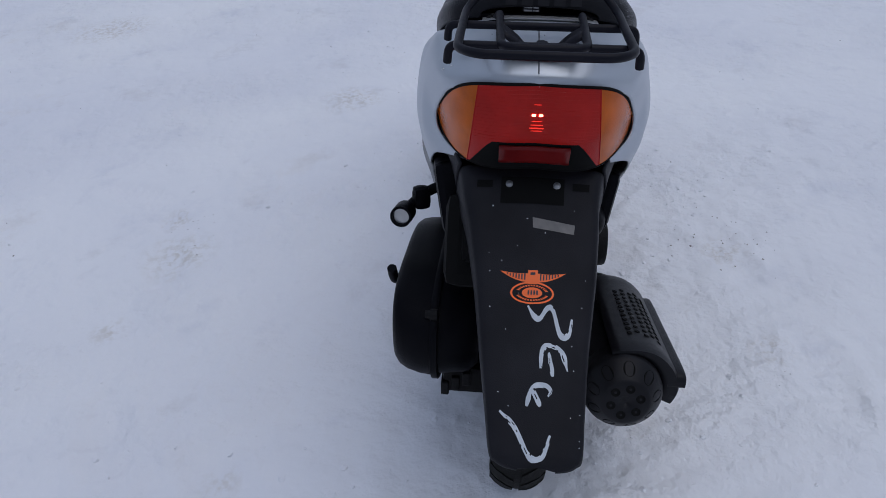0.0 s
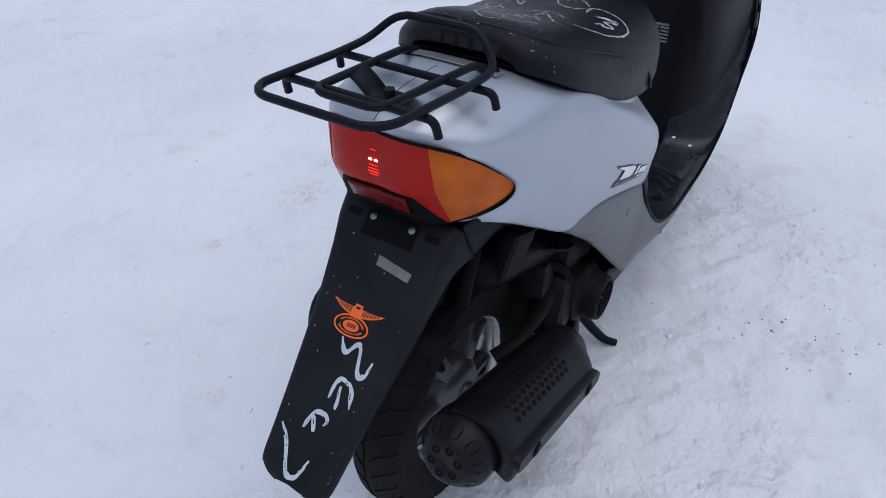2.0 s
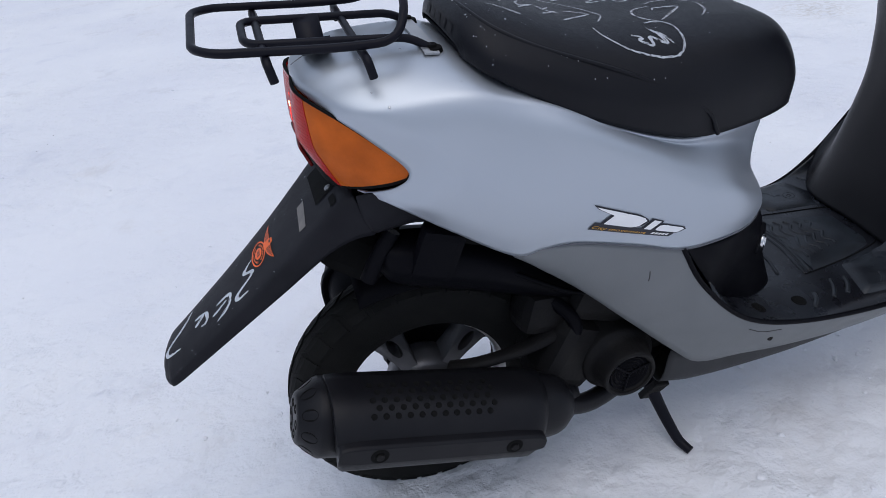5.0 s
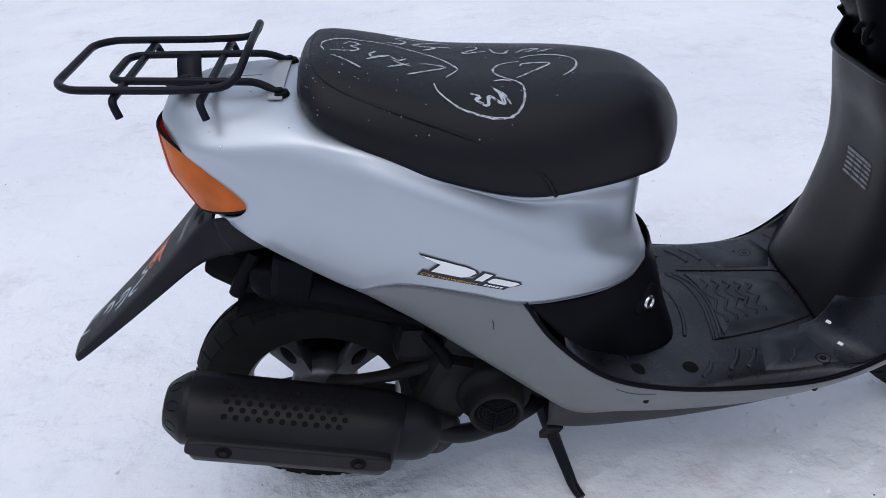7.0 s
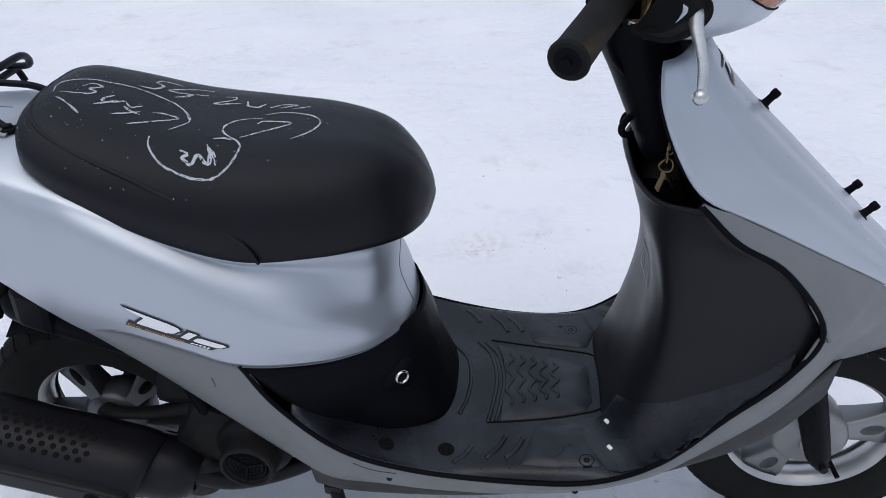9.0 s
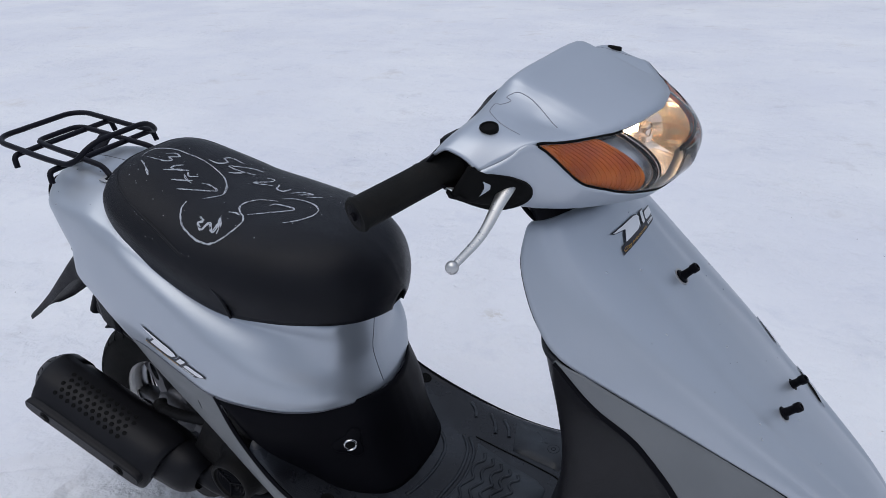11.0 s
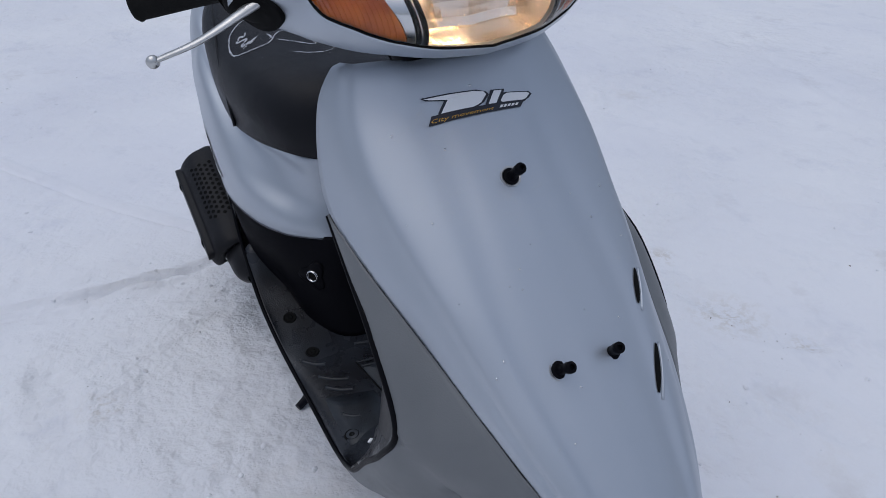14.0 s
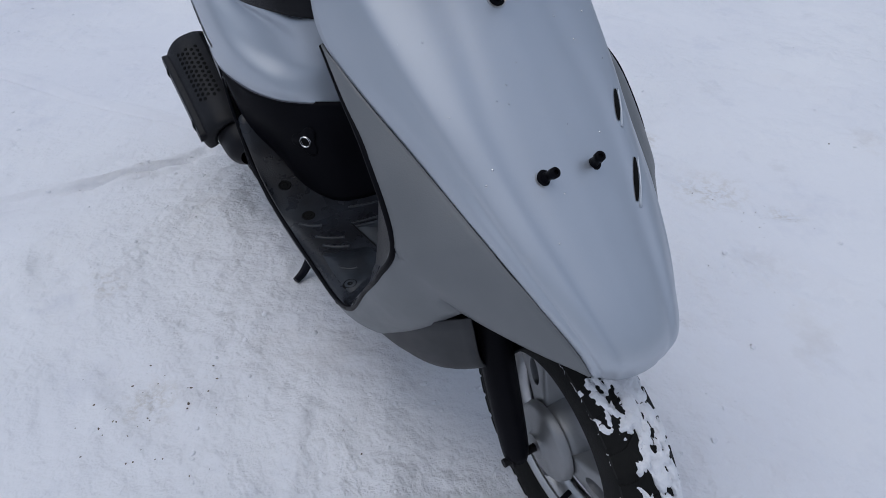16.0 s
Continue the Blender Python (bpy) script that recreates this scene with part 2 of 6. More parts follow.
def fill(P, nu, nv):
    P = catmull(P, nu)
    return catmull(P.transpose(1, 0, 2), nv).transpose(1, 0, 2)


def mirrored(P):
    """Columns from the middle (y = 0) outwards, completed to both sides."""
    M = P[:, ::-1].copy()
    M[:, :, 1] *= -1
    return np.concatenate([M[:, :-1], P], axis=1)


def finish(bm):
    bmesh.ops.remove_doubles(bm, verts=bm.verts, dist=1e-5)
    bmesh.ops.recalc_face_normals(bm, faces=bm.faces)


def part(name, bm, mat, parent, label="", thick=0.0, clean=True):
    if clean:
        finish(bm)
        for e in bm.edges:
            if len(e.link_faces) == 2 and e.calc_face_angle(0.0) > 1.1:
                e.smooth = False
    me = bpy.data.meshes.new(name)
    bm.to_mesh(me)
    bm.free()
    me.materials.append(mat)
    ob = new(name, me)
    ob.parent = parent
    if label:
        ob["label"] = label
    if thick:
        md = ob.modifiers.new("thickness", "SOLIDIFY")
        md.thickness, md.offset = thick, 0.0
    return ob


def shell(name, rows, mat, parent, label="", nu=5, nv=5, mirror=True, thick=0.003):
    P = fill(np.array(rows, float), nu, nv)
    bm = bmesh.new()
    sheet(bm, mirrored(P) if mirror else P)
    return part(name, bm, mat, parent, label, thick)


def ring_frames(pts):
    pts = [Vector(p) for p in pts]
    tan = [(pts[min(i + 1, len(pts) - 1)] - pts[max(i - 1, 0)]).normalized() for i in range(len(pts))]
    up = Vector((0, 0, 1)) if abs(tan[0].z) < 0.9 else Vector((1, 0, 0))
    nrm = (up - tan[0] * up.dot(tan[0])).normalized()
    out = []
    for p, t in zip(pts, tan):
        nrm = (nrm - t * nrm.dot(t)).normalized()
        out.append((p, nrm, t.cross(nrm)))
    return out


def tube(bm, pts, r, seg=10, n=6, cap=True, flat=1.0):
    """A round bar along the points; r: one radius or one for each point."""
    pts = np.array(pts, float)
    rs = np.full(len(pts), r) if np.isscalar(r) else np.array(r, float)
    full = catmull(np.concatenate([pts, rs[:, None]], axis=1), n)
    rows = []
    for (p, a, b), rr in zip(ring_frames(full[:, :3]), full[:, 3]):
        rows.append([p + (a * math.cos(w) * flat + b * math.sin(w)) * rr for w in (2 * math.pi * k / seg for k in range(seg))])
    sheet(bm, rows, close=True, cap=cap)


def bent(pts, radius=0.02, n=5):
    """A polyline with its corners rounded."""
    pts = [Vector(p) for p in pts]
    out = [pts[0]]
    for a, b, c in zip(pts, pts[1:], pts[2:]):
        d1, d2 = (a - b), (c - b)
        r = min(radius, d1.length * 0.49, d2.length * 0.49)
        p, q = b + d1.normalized() * r, b + d2.normalized() * r
        for k in range(n + 1):
            t = k / n
            out.append((1 - t) ** 2 * p + 2 * t * (1 - t) * b + t * t * q)
    return out + [pts[-1]]


def rod(name, pts, r, mat, parent, label="", radius=0.02, seg=10):
    bm = bmesh.new()
    tube(bm, bent(pts, radius), r, seg, 1)
    return part(name, bm, mat, parent, label)


def lathe(bm, profile, origin, axis, seg=48, n=1, start=0.0, close=False):
    """Turns (radius, along) pairs about an axis through origin."""
    axis = Vector(axis).normalized()
    u = axis.orthogonal().normalized()
    v = axis.cross(u)
    prof = catmull(np.array(profile, float), n)
    rows = [[Vector(origin) + axis * a + (u * math.cos(w) + v * math.sin(w)) * r
             for w in (start + 2 * math.pi * k / seg for k in range(seg))] for r, a in prof]
    if close:
        rows.append(rows[0])
    sheet(bm, rows, close=True)


def turned(name, profile, origin, axis, mat, parent, label="", seg=40, n=1):
    bm = bmesh.new()
    lathe(bm, profile, origin, axis, seg, n)
    return part(name, bm, mat, parent, label)


def box(bm, m, sx, sy, sz, bevel=0.0):
    r = bmesh.ops.create_cube(bm, size=1.0, matrix=m @ Matrix.Diagonal((sx, sy, sz, 1)))
    if bevel:
        edges = list({e for v in r["verts"] for e in v.link_edges})
        bmesh.ops.bevel(bm, geom=edges, offset=bevel, segments=2, affect="EDGES", profile=0.6)


def surface(ob):
    """The built shape of an object, to lay prints and small parts on."""
    return BVHTree.FromObject(ob, bpy.context.evaluated_depsgraph_get())


def flip(points):
    return [(x, -y, z) for x, y, z in points]


def thing(name, label, category, at=(0, 0, 0), **more):
    ob = new(name)
    ob.empty_display_size = 0.1
    ob.location = at
    return tagged(ob, label, category, **more)


# ---- ground ----
FEET = [(0.54, 0.91, 0.4), (0.95, 0.80, 0.2), (-0.11, 0.53, 0.8), (0.62, -0.52, 0.3), (0.2, -0.62, 0.1), (0.9, 1.15, 1.2),
        (1.5, 0.7, 0.5), (-0.75, 0.45, 1.0), (-0.5, -0.75, 0.2), (1.75, 0.35, 2.0), (0.25, 1.6, 0.6), (0.74, 0.98, 0.9), (-0.02, 0.80, 0.5)]
TRACKS = [((-0.23, -0.12), (-0.11, -1.6), 0.014, 0.020), ((-0.20, -0.14), (-0.25, -1.7), 0.013, 0.018), ((-0.30, -0.12), (-1.6, -1.05), 0.016, 0.018),
          ((-0.2, 0.9), (-3.0, 0.1), 0.05, 0.009), ((-0.4, 1.6), (-3.2, 0.9), 0.05, 0.008), ((1.6, 2.2), (-1.6, 2.9), 0.06, 0.009)]


def relief(x, y):
    h = 0.014 * noise.fractal(Vector((x * 0.9, y * 0.9, 1.7)), 1.0, 2.0, 4)
    h += 0.006 * noise.fractal(Vector((x * 4.5, y * 4.5, 5.1)), 0.9, 2.0, 3)
    under = math.exp(-((y + 0.05) / 0.38) ** 4) * math.exp(-((x - 0.55) / 0.75) ** 4)
    lump = max(0.0, noise.noise(Vector((x * 1.6, y * 1.6, 9.0)))) + 0.6 * under
    h += (0.0012 + 0.008 * lump) * noise.fractal(Vector((x * 17, y * 17, 3.0)), 0.95, 2.0, 3)
    h += (0.0015 + 0.011 * lump) * noise.fractal(Vector((x * 8.5, y * 7.0, 6.4)), 1.0, 2.0, 2)
    # short packed ridges in the trampled places
    h += 0.010 * lump * max(0.0, noise.noise(Vector((x * 11, y * 7, 7.3))) - 0.15)
    for (ax, ay), (bx, by), w, deep in TRACKS:
        dx, dy = bx - ax, by - ay
        L = math.hypot(dx, dy)
        s = ((x - ax) * dx + (y - ay) * dy) / L
        if -0.1 < s < L + 0.1:
            d = ((x - ax) * dy - (y - ay) * dx) / L + 0.02 * math.sin(s * 4.1)
            if abs(d) < w * 4:
                fade = min(1.0, max(0.0, (s + 0.1) / 0.2), max(0.0, (L + 0.1 - s) / 0.5)) * (0.8 + 0.2 * math.sin(s * 7))
                h += fade * deep * (-math.exp(-(d / w) ** 2) + 0.5 * math.exp(-((abs(d) - 1.7 * w) / (0.6 * w)) ** 2))
    # trodden steps
    for fx, fy, fa in FEET:
        dx, dy = x - fx, y - fy
        if dx * dx + dy * dy < 0.09:
            a, b = dx * math.cos(fa) + dy * math.sin(fa), -dx * math.sin(fa) + dy * math.cos(fa)
            e = (a / 0.13) ** 2 + (b / 0.05) ** 2
            h += -0.008 * math.exp(-e ** 2) + 0.003 * math.exp(-(e - 1.8) ** 2)
            if e < 1.3:
                h += 0.003 * math.sin(a * 200)
    if -0.4 < x < 1.6:
        near = 1.0 if abs(y) > 0.35 else (abs(y) / 0.35) ** 2
        h *= 0.45 + 0.55 * near
    return h


def build_ground():
    n, half = 540, 2.9
    ax = np.linspace(-half, half, n)
    ring = np.concatenate([-np.geomspace(900, half * 1.02, 60), ax, np.geomspace(half * 1.02, 900, 60)])
    N = len(ring)
    verts = [(xx + 0.4, yy, relief(xx + 0.4, yy) if max(abs(xx), abs(yy)) < 40 else 0.0) for yy in ring for xx in ring]
    faces = [(i * N + j, i * N + j + 1, (i + 1) * N + j + 1, (i + 1) * N + j) for i in range(N - 1) for j in range(N - 1)]
    me = bpy.data.meshes.new("ground")
    me.from_pydata(verts, [], faces)
    me.polygons.foreach_set("use_smooth", [True] * len(faces))
    me.materials.append(SNOW)
    ob = new("ground", me)
    tagged(ob, "trodden pale snow with footprints and faint tracks", "snow ground", kind="structure")


build_ground()


def crumbs(name, mat, label, category, count, size, seed, flat, spots):
    """Small lumps or slivers lying about on the snow, joined into one object."""
    rng = random.Random(seed)
    bm = bmesh.new()
    done = 0
    while done < count:
        if spots and rng.random() < 0.5:
            sx, sy, sr = rng.choice(spots)
            x, y = rng.gauss(sx, sr), rng.gauss(sy, sr)
        else:
            x, y = rng.uniform(-2.2, 3.0), rng.uniform(-1.6, 3.4)
        if noise.noise(Vector((x * 1.6, y * 1.6, 9.0))) < rng.uniform(-0.3, 0.25):
            continue
        s = size * rng.uniform(0.35, 1.0) ** 1.6
        m = Matrix.Translation((x, y, relief(x, y) - s * 0.05)) @ pose(0, 0, 0, rng.uniform(-25, 25), rng.uniform(-25, 25), rng.uniform(0, 360))
        r = bmesh.ops.create_icosphere(bm, subdivisions=1, radius=1, matrix=m @ Matrix.Diagonal((s, s * rng.uniform(0.35 if flat else 0.7, 1.0), s * (0.3 if flat else 0.6), 1)))
        for v in r["verts"]:
            v.co += Vector((rng.uniform(-1, 1), rng.uniform(-1, 1), rng.uniform(-1, 1))) * s * 0.16
        done += 1
    me = bpy.data.meshes.new(name)
    bm.to_mesh(me)
    bm.free()
    me.materials.append(mat)
    tagged(new(name, me), label, category, kind="stuff")


LITTER = material("brown_bark_litter", (0.16, 0.12, 0.09), 0.9, 0, 0, (0.05, 0.04, 0.034), 40.0)
crumbs("snow_crumbs", SNOW, "loose white crumbs of trodden snow on the ground", "snow crumbs", 420, 0.009, 3, False,
       [(0.6, -0.25, 0.22), (0.1, -0.2, 0.2), (1.1, 0.1, 0.25), (0.2, 0.4, 0.25)])
crumbs("dirt_crumbs", LITTER, "small dark bark and grit bits scattered on snow", "litter", 240, 0.0036, 8, True,
       [(0.56, 0.92, 0.07), (0.76, 0.97, 0.06), (0.62, -0.52, 0.08), (0.25, -0.53, 0.05), (1.6, 0.6, 0.3)])

# ---- the scooter ----
scooter = thing("scooter", "silver and grey motor scooter with black seat standing on snow", "scooter")


def rear_body():
    tail = [
        [(-.104, 0, .727), (-.098, -.050, .7265), (-.068, -.100, .708), (.000, -.131, .642), (-.012, -.125, .620), (-.040, -.100, .606), (-.055, -.080, .602)],
        [(-.096, 0, .742), (-.087, -.056, .738), (-.050, -.110, .720), (.030, -.147, .662), (.030, -.151, .625), (.010, -.142, .600), (-.010, -.125, .588)],
        [(-.045, 0, .757), (-.040, -.062, .753), (-.010, -.116, .727), (.055, -.154, .662), (.060, -.159, .620), (.052, -.153, .580), (.045, -.142, .552)],
        [(.060, 0, .752), (.060, -.066, .749), (.070, -.122, .730), (.090, -.159, .665), (.100, -.169, .610), (.112, -.164, .550), (.119, -.153, .503)],
    ]
    rows = []
    for k, r in enumerate(tail):
        v = [Vector(p) for p in r]
        shoulder = v[2].lerp(v[3], .42) + Vector((0, -.004 - .001 * k, .004 + .001 * k))
        rows.append([tuple(p) for p in v[:3] + [shoulder] + v[3:]])
    # a soft shoulder falls from the tail to the lower front corner: hollow above it, a steep wall below
    rows += [
        [(.120, 0, .728), (.120, -.068, .727), (.122, -.130, .714), (.126, -.148, .698), (.136, -.163, .664), (.146, -.175, .610), (.152, -.174, .555), (.156, -.164, .510)],
        [(.180, 0, .700), (.180, -.070, .700), (.180, -.136, .694), (.182, -.155, .683), (.188, -.170, .660), (.195, -.179, .612), (.198, -.183, .560), (.192, -.173, .515)],
        [(.270, 0, .650), (.270, -.080, .650), (.270, -.145, .646), (.270, -.155, .641), (.273, -.174, .625), (.276, -.184, .590), (.277, -.189, .542), (.272, -.185, .498)],
        [(.350, 0, .620), (.350, -.080, .620), (.350, -.143, .616), (.350, -.147, .605), (.350, -.171, .585), (.352, -.184, .556), (.352, -.189, .512), (.348, -.188, .474)],
        [(.420, 0, .610), (.420, -.080, .610), (.420, -.129, .606), (.420, -.131, .585), (.423, -.158, .553), (.428, -.174, .529), (.434, -.176, .495), (.440, -.167, .463)],
        [(.480, 0, .600), (.480, -.060, .600), (.480, -.103, .596), (.480, -.101, .562), (.480, -.116, .524), (.486, -.142, .501), (.490, -.145, .478), (.495, -.136, .456)],
        [(.512, 0, .592), (.512, -.045, .592), (.514, -.084, .588), (.513, -.082, .552), (.510, -.089, .512), (.515, -.110, .486), (.519, -.114, .470), (.522, -.106, .452)],
        [(.528, 0, .588), (.528, -.035, .588), (.529, -.056, .584), (.528, -.056, .548), (.525, -.060, .510), (.531, -.072, .484), (.536, -.076, .468), (.541, -.076, .449)],
        [(.538, 0, .580), (.538, -.012, .580), (.538, -.028, .575), (.536, -.028, .545), (.533, -.028, .508), (.540, -.031, .478), (.546, -.032, .460), (.552, -.032, .442)],
        [(.540, 0, .578), (.540, 0, .577), (.540, 0, .573), (.538, 0, .544), (.535, 0, .507), (.542, 0, .477), (.548, 0, .459), (.555, 0, .440)],
    ]
    P = fill(np.array(rows, float), 6, 8)
    bm = bmesh.new()
    sheet(bm, mirrored(P))
    part("rear_fairing", bm, SILVER, scooter, "scuffed silver painted rear body", .003)


rear_body()


def side_panel(sign):
    back = [((.118, -.152, .503), (.124, -.149, .496)), ((.187, -.171, .514), (.205, -.156, .430)), ((.270, -.184, .498), (.290, -.157, .343)),
            ((.345, -.188, .474), (.375, -.157, .256)), ((.385, -.193, .402), (.425, -.157, .214)), ((.460, -.197, .325), (.500, -.160, .208)),
            ((.560, -.195, .283), (.580, -.164, .203)), ((.700, -.188, .257), (.700, -.164, .200)), ((.814, -.187, .261), (.800, -.160, .210)),
            ((.900, -.190, .312), (.895, -.160, .246)), ((.972, -.189, .401), (.978, -.160, .316)), ((1.032, -.187, .474), (1.054, -.150, .385)),
            ((1.061, -.177, .538), (1.112, -.124, .445))]
    front = [((.901, -.167, .704), (.905, -.1675, .709)), ((.947, -.168, .656), (.966, -.1575, .6735)), ((1.007, -.173, .617), (1.053, -.1325, .6165)),
             ((1.061, -.177, .538), (1.130, -.1125, .5685)), ((1.0763, -.1696, .5101), (1.148, -.107, .556)), ((1.0942, -.1506, .4775), (1.171, -.0995, .538)), ((1.112, -.124, .445), (1.196, -.0895, .5185)), ((1.190, -.086, .435), (1.2425, -.0645, .4675)),
             ((1.252, -.053, .433), (1.261, -.0555, .4395))]
    bm = bmesh.new()
    for strip, bulge in ((back, 0.007), (front, 0.007)):
        rows = []
        for u, l in strip:
            u, l = Vector(u), Vector(l)
            d = (u - l).length
            k = min(1, d / 0.08) * bulge
            rows.append([u, u.lerp(l, .3) + Vector((0, -k, 0)), u.lerp(l, .65) + Vector((0, -k, 0)), l])
        P = fill(np.array([[tuple(p) for p in r] for r in rows]), 4, 4)
        P[:, :, 1] *= sign
        sheet(bm, P)
    bmesh.ops.remove_doubles(bm, verts=bm.verts, dist=.003)
    ob = part("side_panel", bm, GREY, scooter, "matt grey lower side panel", 0.003)
    line = [u for u, _ in back[3:]] + [u for u, _ in front[2::-1]]
    bm = bmesh.new()
    tube(bm, [(x, y * sign, z) for x, y, z in (tuple(p) for p in catmull(np.array(line), 6))], .0038, 10, 1)
    part("panel_edge", bm, BLACK, ob, "thin black edge strip")


side_panel(1)
side_panel(-1)


def front_cover():
    """A broad middle face, a shallow channel on each side of it, a soft edge and a flank that ends at the grey panel."""
    rows = []
    for x, z, yi, deep, edge, seam in (
            (.900, .849, .054, .000, (.870, -.104, .846), (.852, -.116, .845)),
            (.918, .842, .055, .000, (.880, -.114, .839), (.850, -.128, .838)),
            (.945, .803, .056, .000, (.905, -.128, .802), (.852, -.146, .806)),
            (.992, .753, .056, .001, (.950, -.134, .754), (.874, -.161, .752)),
            (1.045, .702, .060, .002, (1.003, -.126, .707), (.905, -.166, .710)),
            (1.098, .650, .066, .0025, (1.060, -.114, .658), (.966, -.156, .674)),
            (1.153, .597, .060, .0025, (1.120, -.100, .603), (1.053, -.131, .617)),
            (1.208, .547, .050, .0015, (1.180, -.085, .551), (1.130, -.111, .569)),
            (1.256, .502, .040, .000, (1.232, -.067, .502), (1.196, -.088, .519)),
            (1.284, .464, .030, .000, (1.266, -.052, .461), (1.2425, -.063, .468)),
            (1.279, .432, .025, .000, (1.266, -.043, .435), (1.260, -.054, .440))):
        e, s = Vector(edge), Vector(seam)
        ridge_pt = Vector((x - .006, -yi, z - .003))
        low = ridge_pt.lerp(e, .38) + Vector((.0030, -.002, .0030))
        mid = e.lerp(s, .5) + Vector((.001, -.0022, .0006))
        rows.append([(x, 0, z), (x - .002, -yi * .6, z - .001), tuple(ridge_pt), tuple(low), tuple(e.lerp(low, .22) + Vector((.001, -.001, .001))), tuple(e.lerp(s, .14)), tuple(mid), tuple(s)])
    shell("front_cover", rows, SILVER, scooter, "silver painted front cover", 6, 5)


front_cover()


def inner_shield():
    rows = [
        [(.847, 0, .678), (.851, -.060, .676), (.871, -.112, .674), (.912, -.160, .690)],
        [(.857, 0, .642), (.860, -.066, .638), (.884, -.116, .634), (.946, -.168, .655)],
        [(.877, 0, .588), (.879, -.072, .583), (.902, -.122, .580), (1.012, -.168, .620)],
        [(.888, 0, .520), (.890, -.080, .515), (.918, -.130, .510), (1.060, -.169, .541)],
        [(.884, 0, .450), (.886, -.086, .445), (.915, -.138, .440), (1.056, -.174, .500)],
        [(.866, 0, .370), (.868, -.092, .365), (.900, -.146, .360), (1.024, -.180, .454)],
        [(.850, 0, .310), (.850, -.100, .306), (.884, -.156, .308), (.965, -.188, .392)],
        [(.838, 0, .277), (.838, -.105, .276), (.870, -.160, .280), (.905, -.190, .318)],
    ]
    shield = shell("leg_shield", rows, SHIELDP, scooter, "black plastic inner leg shield with open pocket", 6, 6)
    rim = [tuple(p) for p in catmull(np.array(rows[0], float), 6)]
    bm = bmesh.new()
    tube(bm, flip(rim[::-1]) + rim[1:], .0042, 8, 1)
    part("pocket_rim", bm, SHIELDP, shield)
    rows = [
        [(.880, 0, .842), (.880, -.070, .842), (.849, -.125, .834)],
        [(.880, 0, .780), (.876, -.090, .786), (.851, -.143, .803)],
        [(.890, 0, .720), (.886, -.100, .728), (.873, -.158, .750)],
        [(.920, 0, .660), (.918, -.105, .668), (.905, -.162, .706)],
        [(.945, 0, .570), (.945, -.105, .580), (.940, -.156, .648)],
    ]
    shell("pocket_wall", rows, BLACK, scooter, "", 5, 5)
    bm = bmesh.new()
    sheet(bm, fill(np.array([[(.885, -.08, .60), (.885, .08, .60)], [(.95, -.10, .585), (.95, .10, .585)]], float), 3, 3))
    part("pocket_floor", bm, DARK, scooter, "", 0.003)
    # steering neck between pocket and handlebar
    rows = []
    for x, z, w, d in ((.890, .690, .034, .028), (.873, .740, .038, .032), (.856, .800, .046, .040), (.842, .850, .056, .048), (.834, .900, .066, .052)):
        rows.append([(x + d * math.cos(a), w * math.sin(a), z + 0.25 * d * math.cos(a)) for a in (2 * math.pi * k / 20 for k in range(20))])
    bm = bmesh.new()
    sheet(bm, catmull(rows, 4), close=True, cap=True)
    part("steering_neck", bm, BLACK, scooter)


inner_shield()


def floor_board():
    edge = [(.40, -.193, .385), (.46, -.195, .325), (.56, -.193, .284), (.70, -.186, .258), (.814, -.185, .262), (.900, -.188, .312), (.960, -.187, .380)]
    level = [.400, .325, .282, .270, .271, .282, .330]
    rows = []
    for (x, y, z), l in zip(edge, level):
        rows.append([(x, 0, l), (x, y * .35, l), (x, y * .7, l), (x, y * .93, l * .85 + z * .15), (x, y, z)])
    shell("floor_board", rows, FLOOR, scooter, "worn black ribbed floor board", 5, 4)
    rows = [
        [(.345, -.187, .475), (.346, -.188, .474), (.348, -.1885, .473), (.350, -.189, .471)],
        [(.390, -.178, .462), (.395, -.183, .440), (.401, -.182, .415), (.412, -.176, .378)],
        [(.440, -.164, .456), (.447, -.164, .415), (.453, -.156, .370), (.462, -.142, .318)],
        [(.492, -.130, .456), (.504, -.133, .405), (.513, -.128, .350), (.530, -.126, .284)],
        [(.540, -.078, .452), (.556, -.089, .395), (.567, -.088, .340), (.589, -.091, .276)],
        [(.561, -.030, .447), (.576, -.036, .390), (.588, -.040, .335), (.607, -.047, .274)],
        [(.565, 0, .446), (.580, 0, .390), (.592, 0, .335), (.610, 0, .274)],
    ]
    P = fill(np.array(rows), 6, 6)
    P = P[::-1].transpose(1, 0, 2)
    bm = bmesh.new()
    sheet(bm, mirrored(P))
    part("battery_cover", bm, BLACK, scooter, "black plastic cover below the seat", 0.003)
    # belly below the floor
    rows = []
    for x, w, z0, z1 in ((.385, .140, .235, .148), (.45, .150, .215, .144), (.60, .154, .205, .148), (.75, .155, .210, .168), (.86, .155, .234, .200), (.97, .157, .322, .250),
                         (1.06, .148, .398, .302), (1.125, .120, .444, .352)):
        rows.append([(x, 0, z1), (x, -w * .5, z1), (x, -w * .87, z1 + .003), (x, -w, z0)])
    shell("belly_pan", rows, UNDER, scooter, "dark grey underside pan", 5, 5)


floor_board()


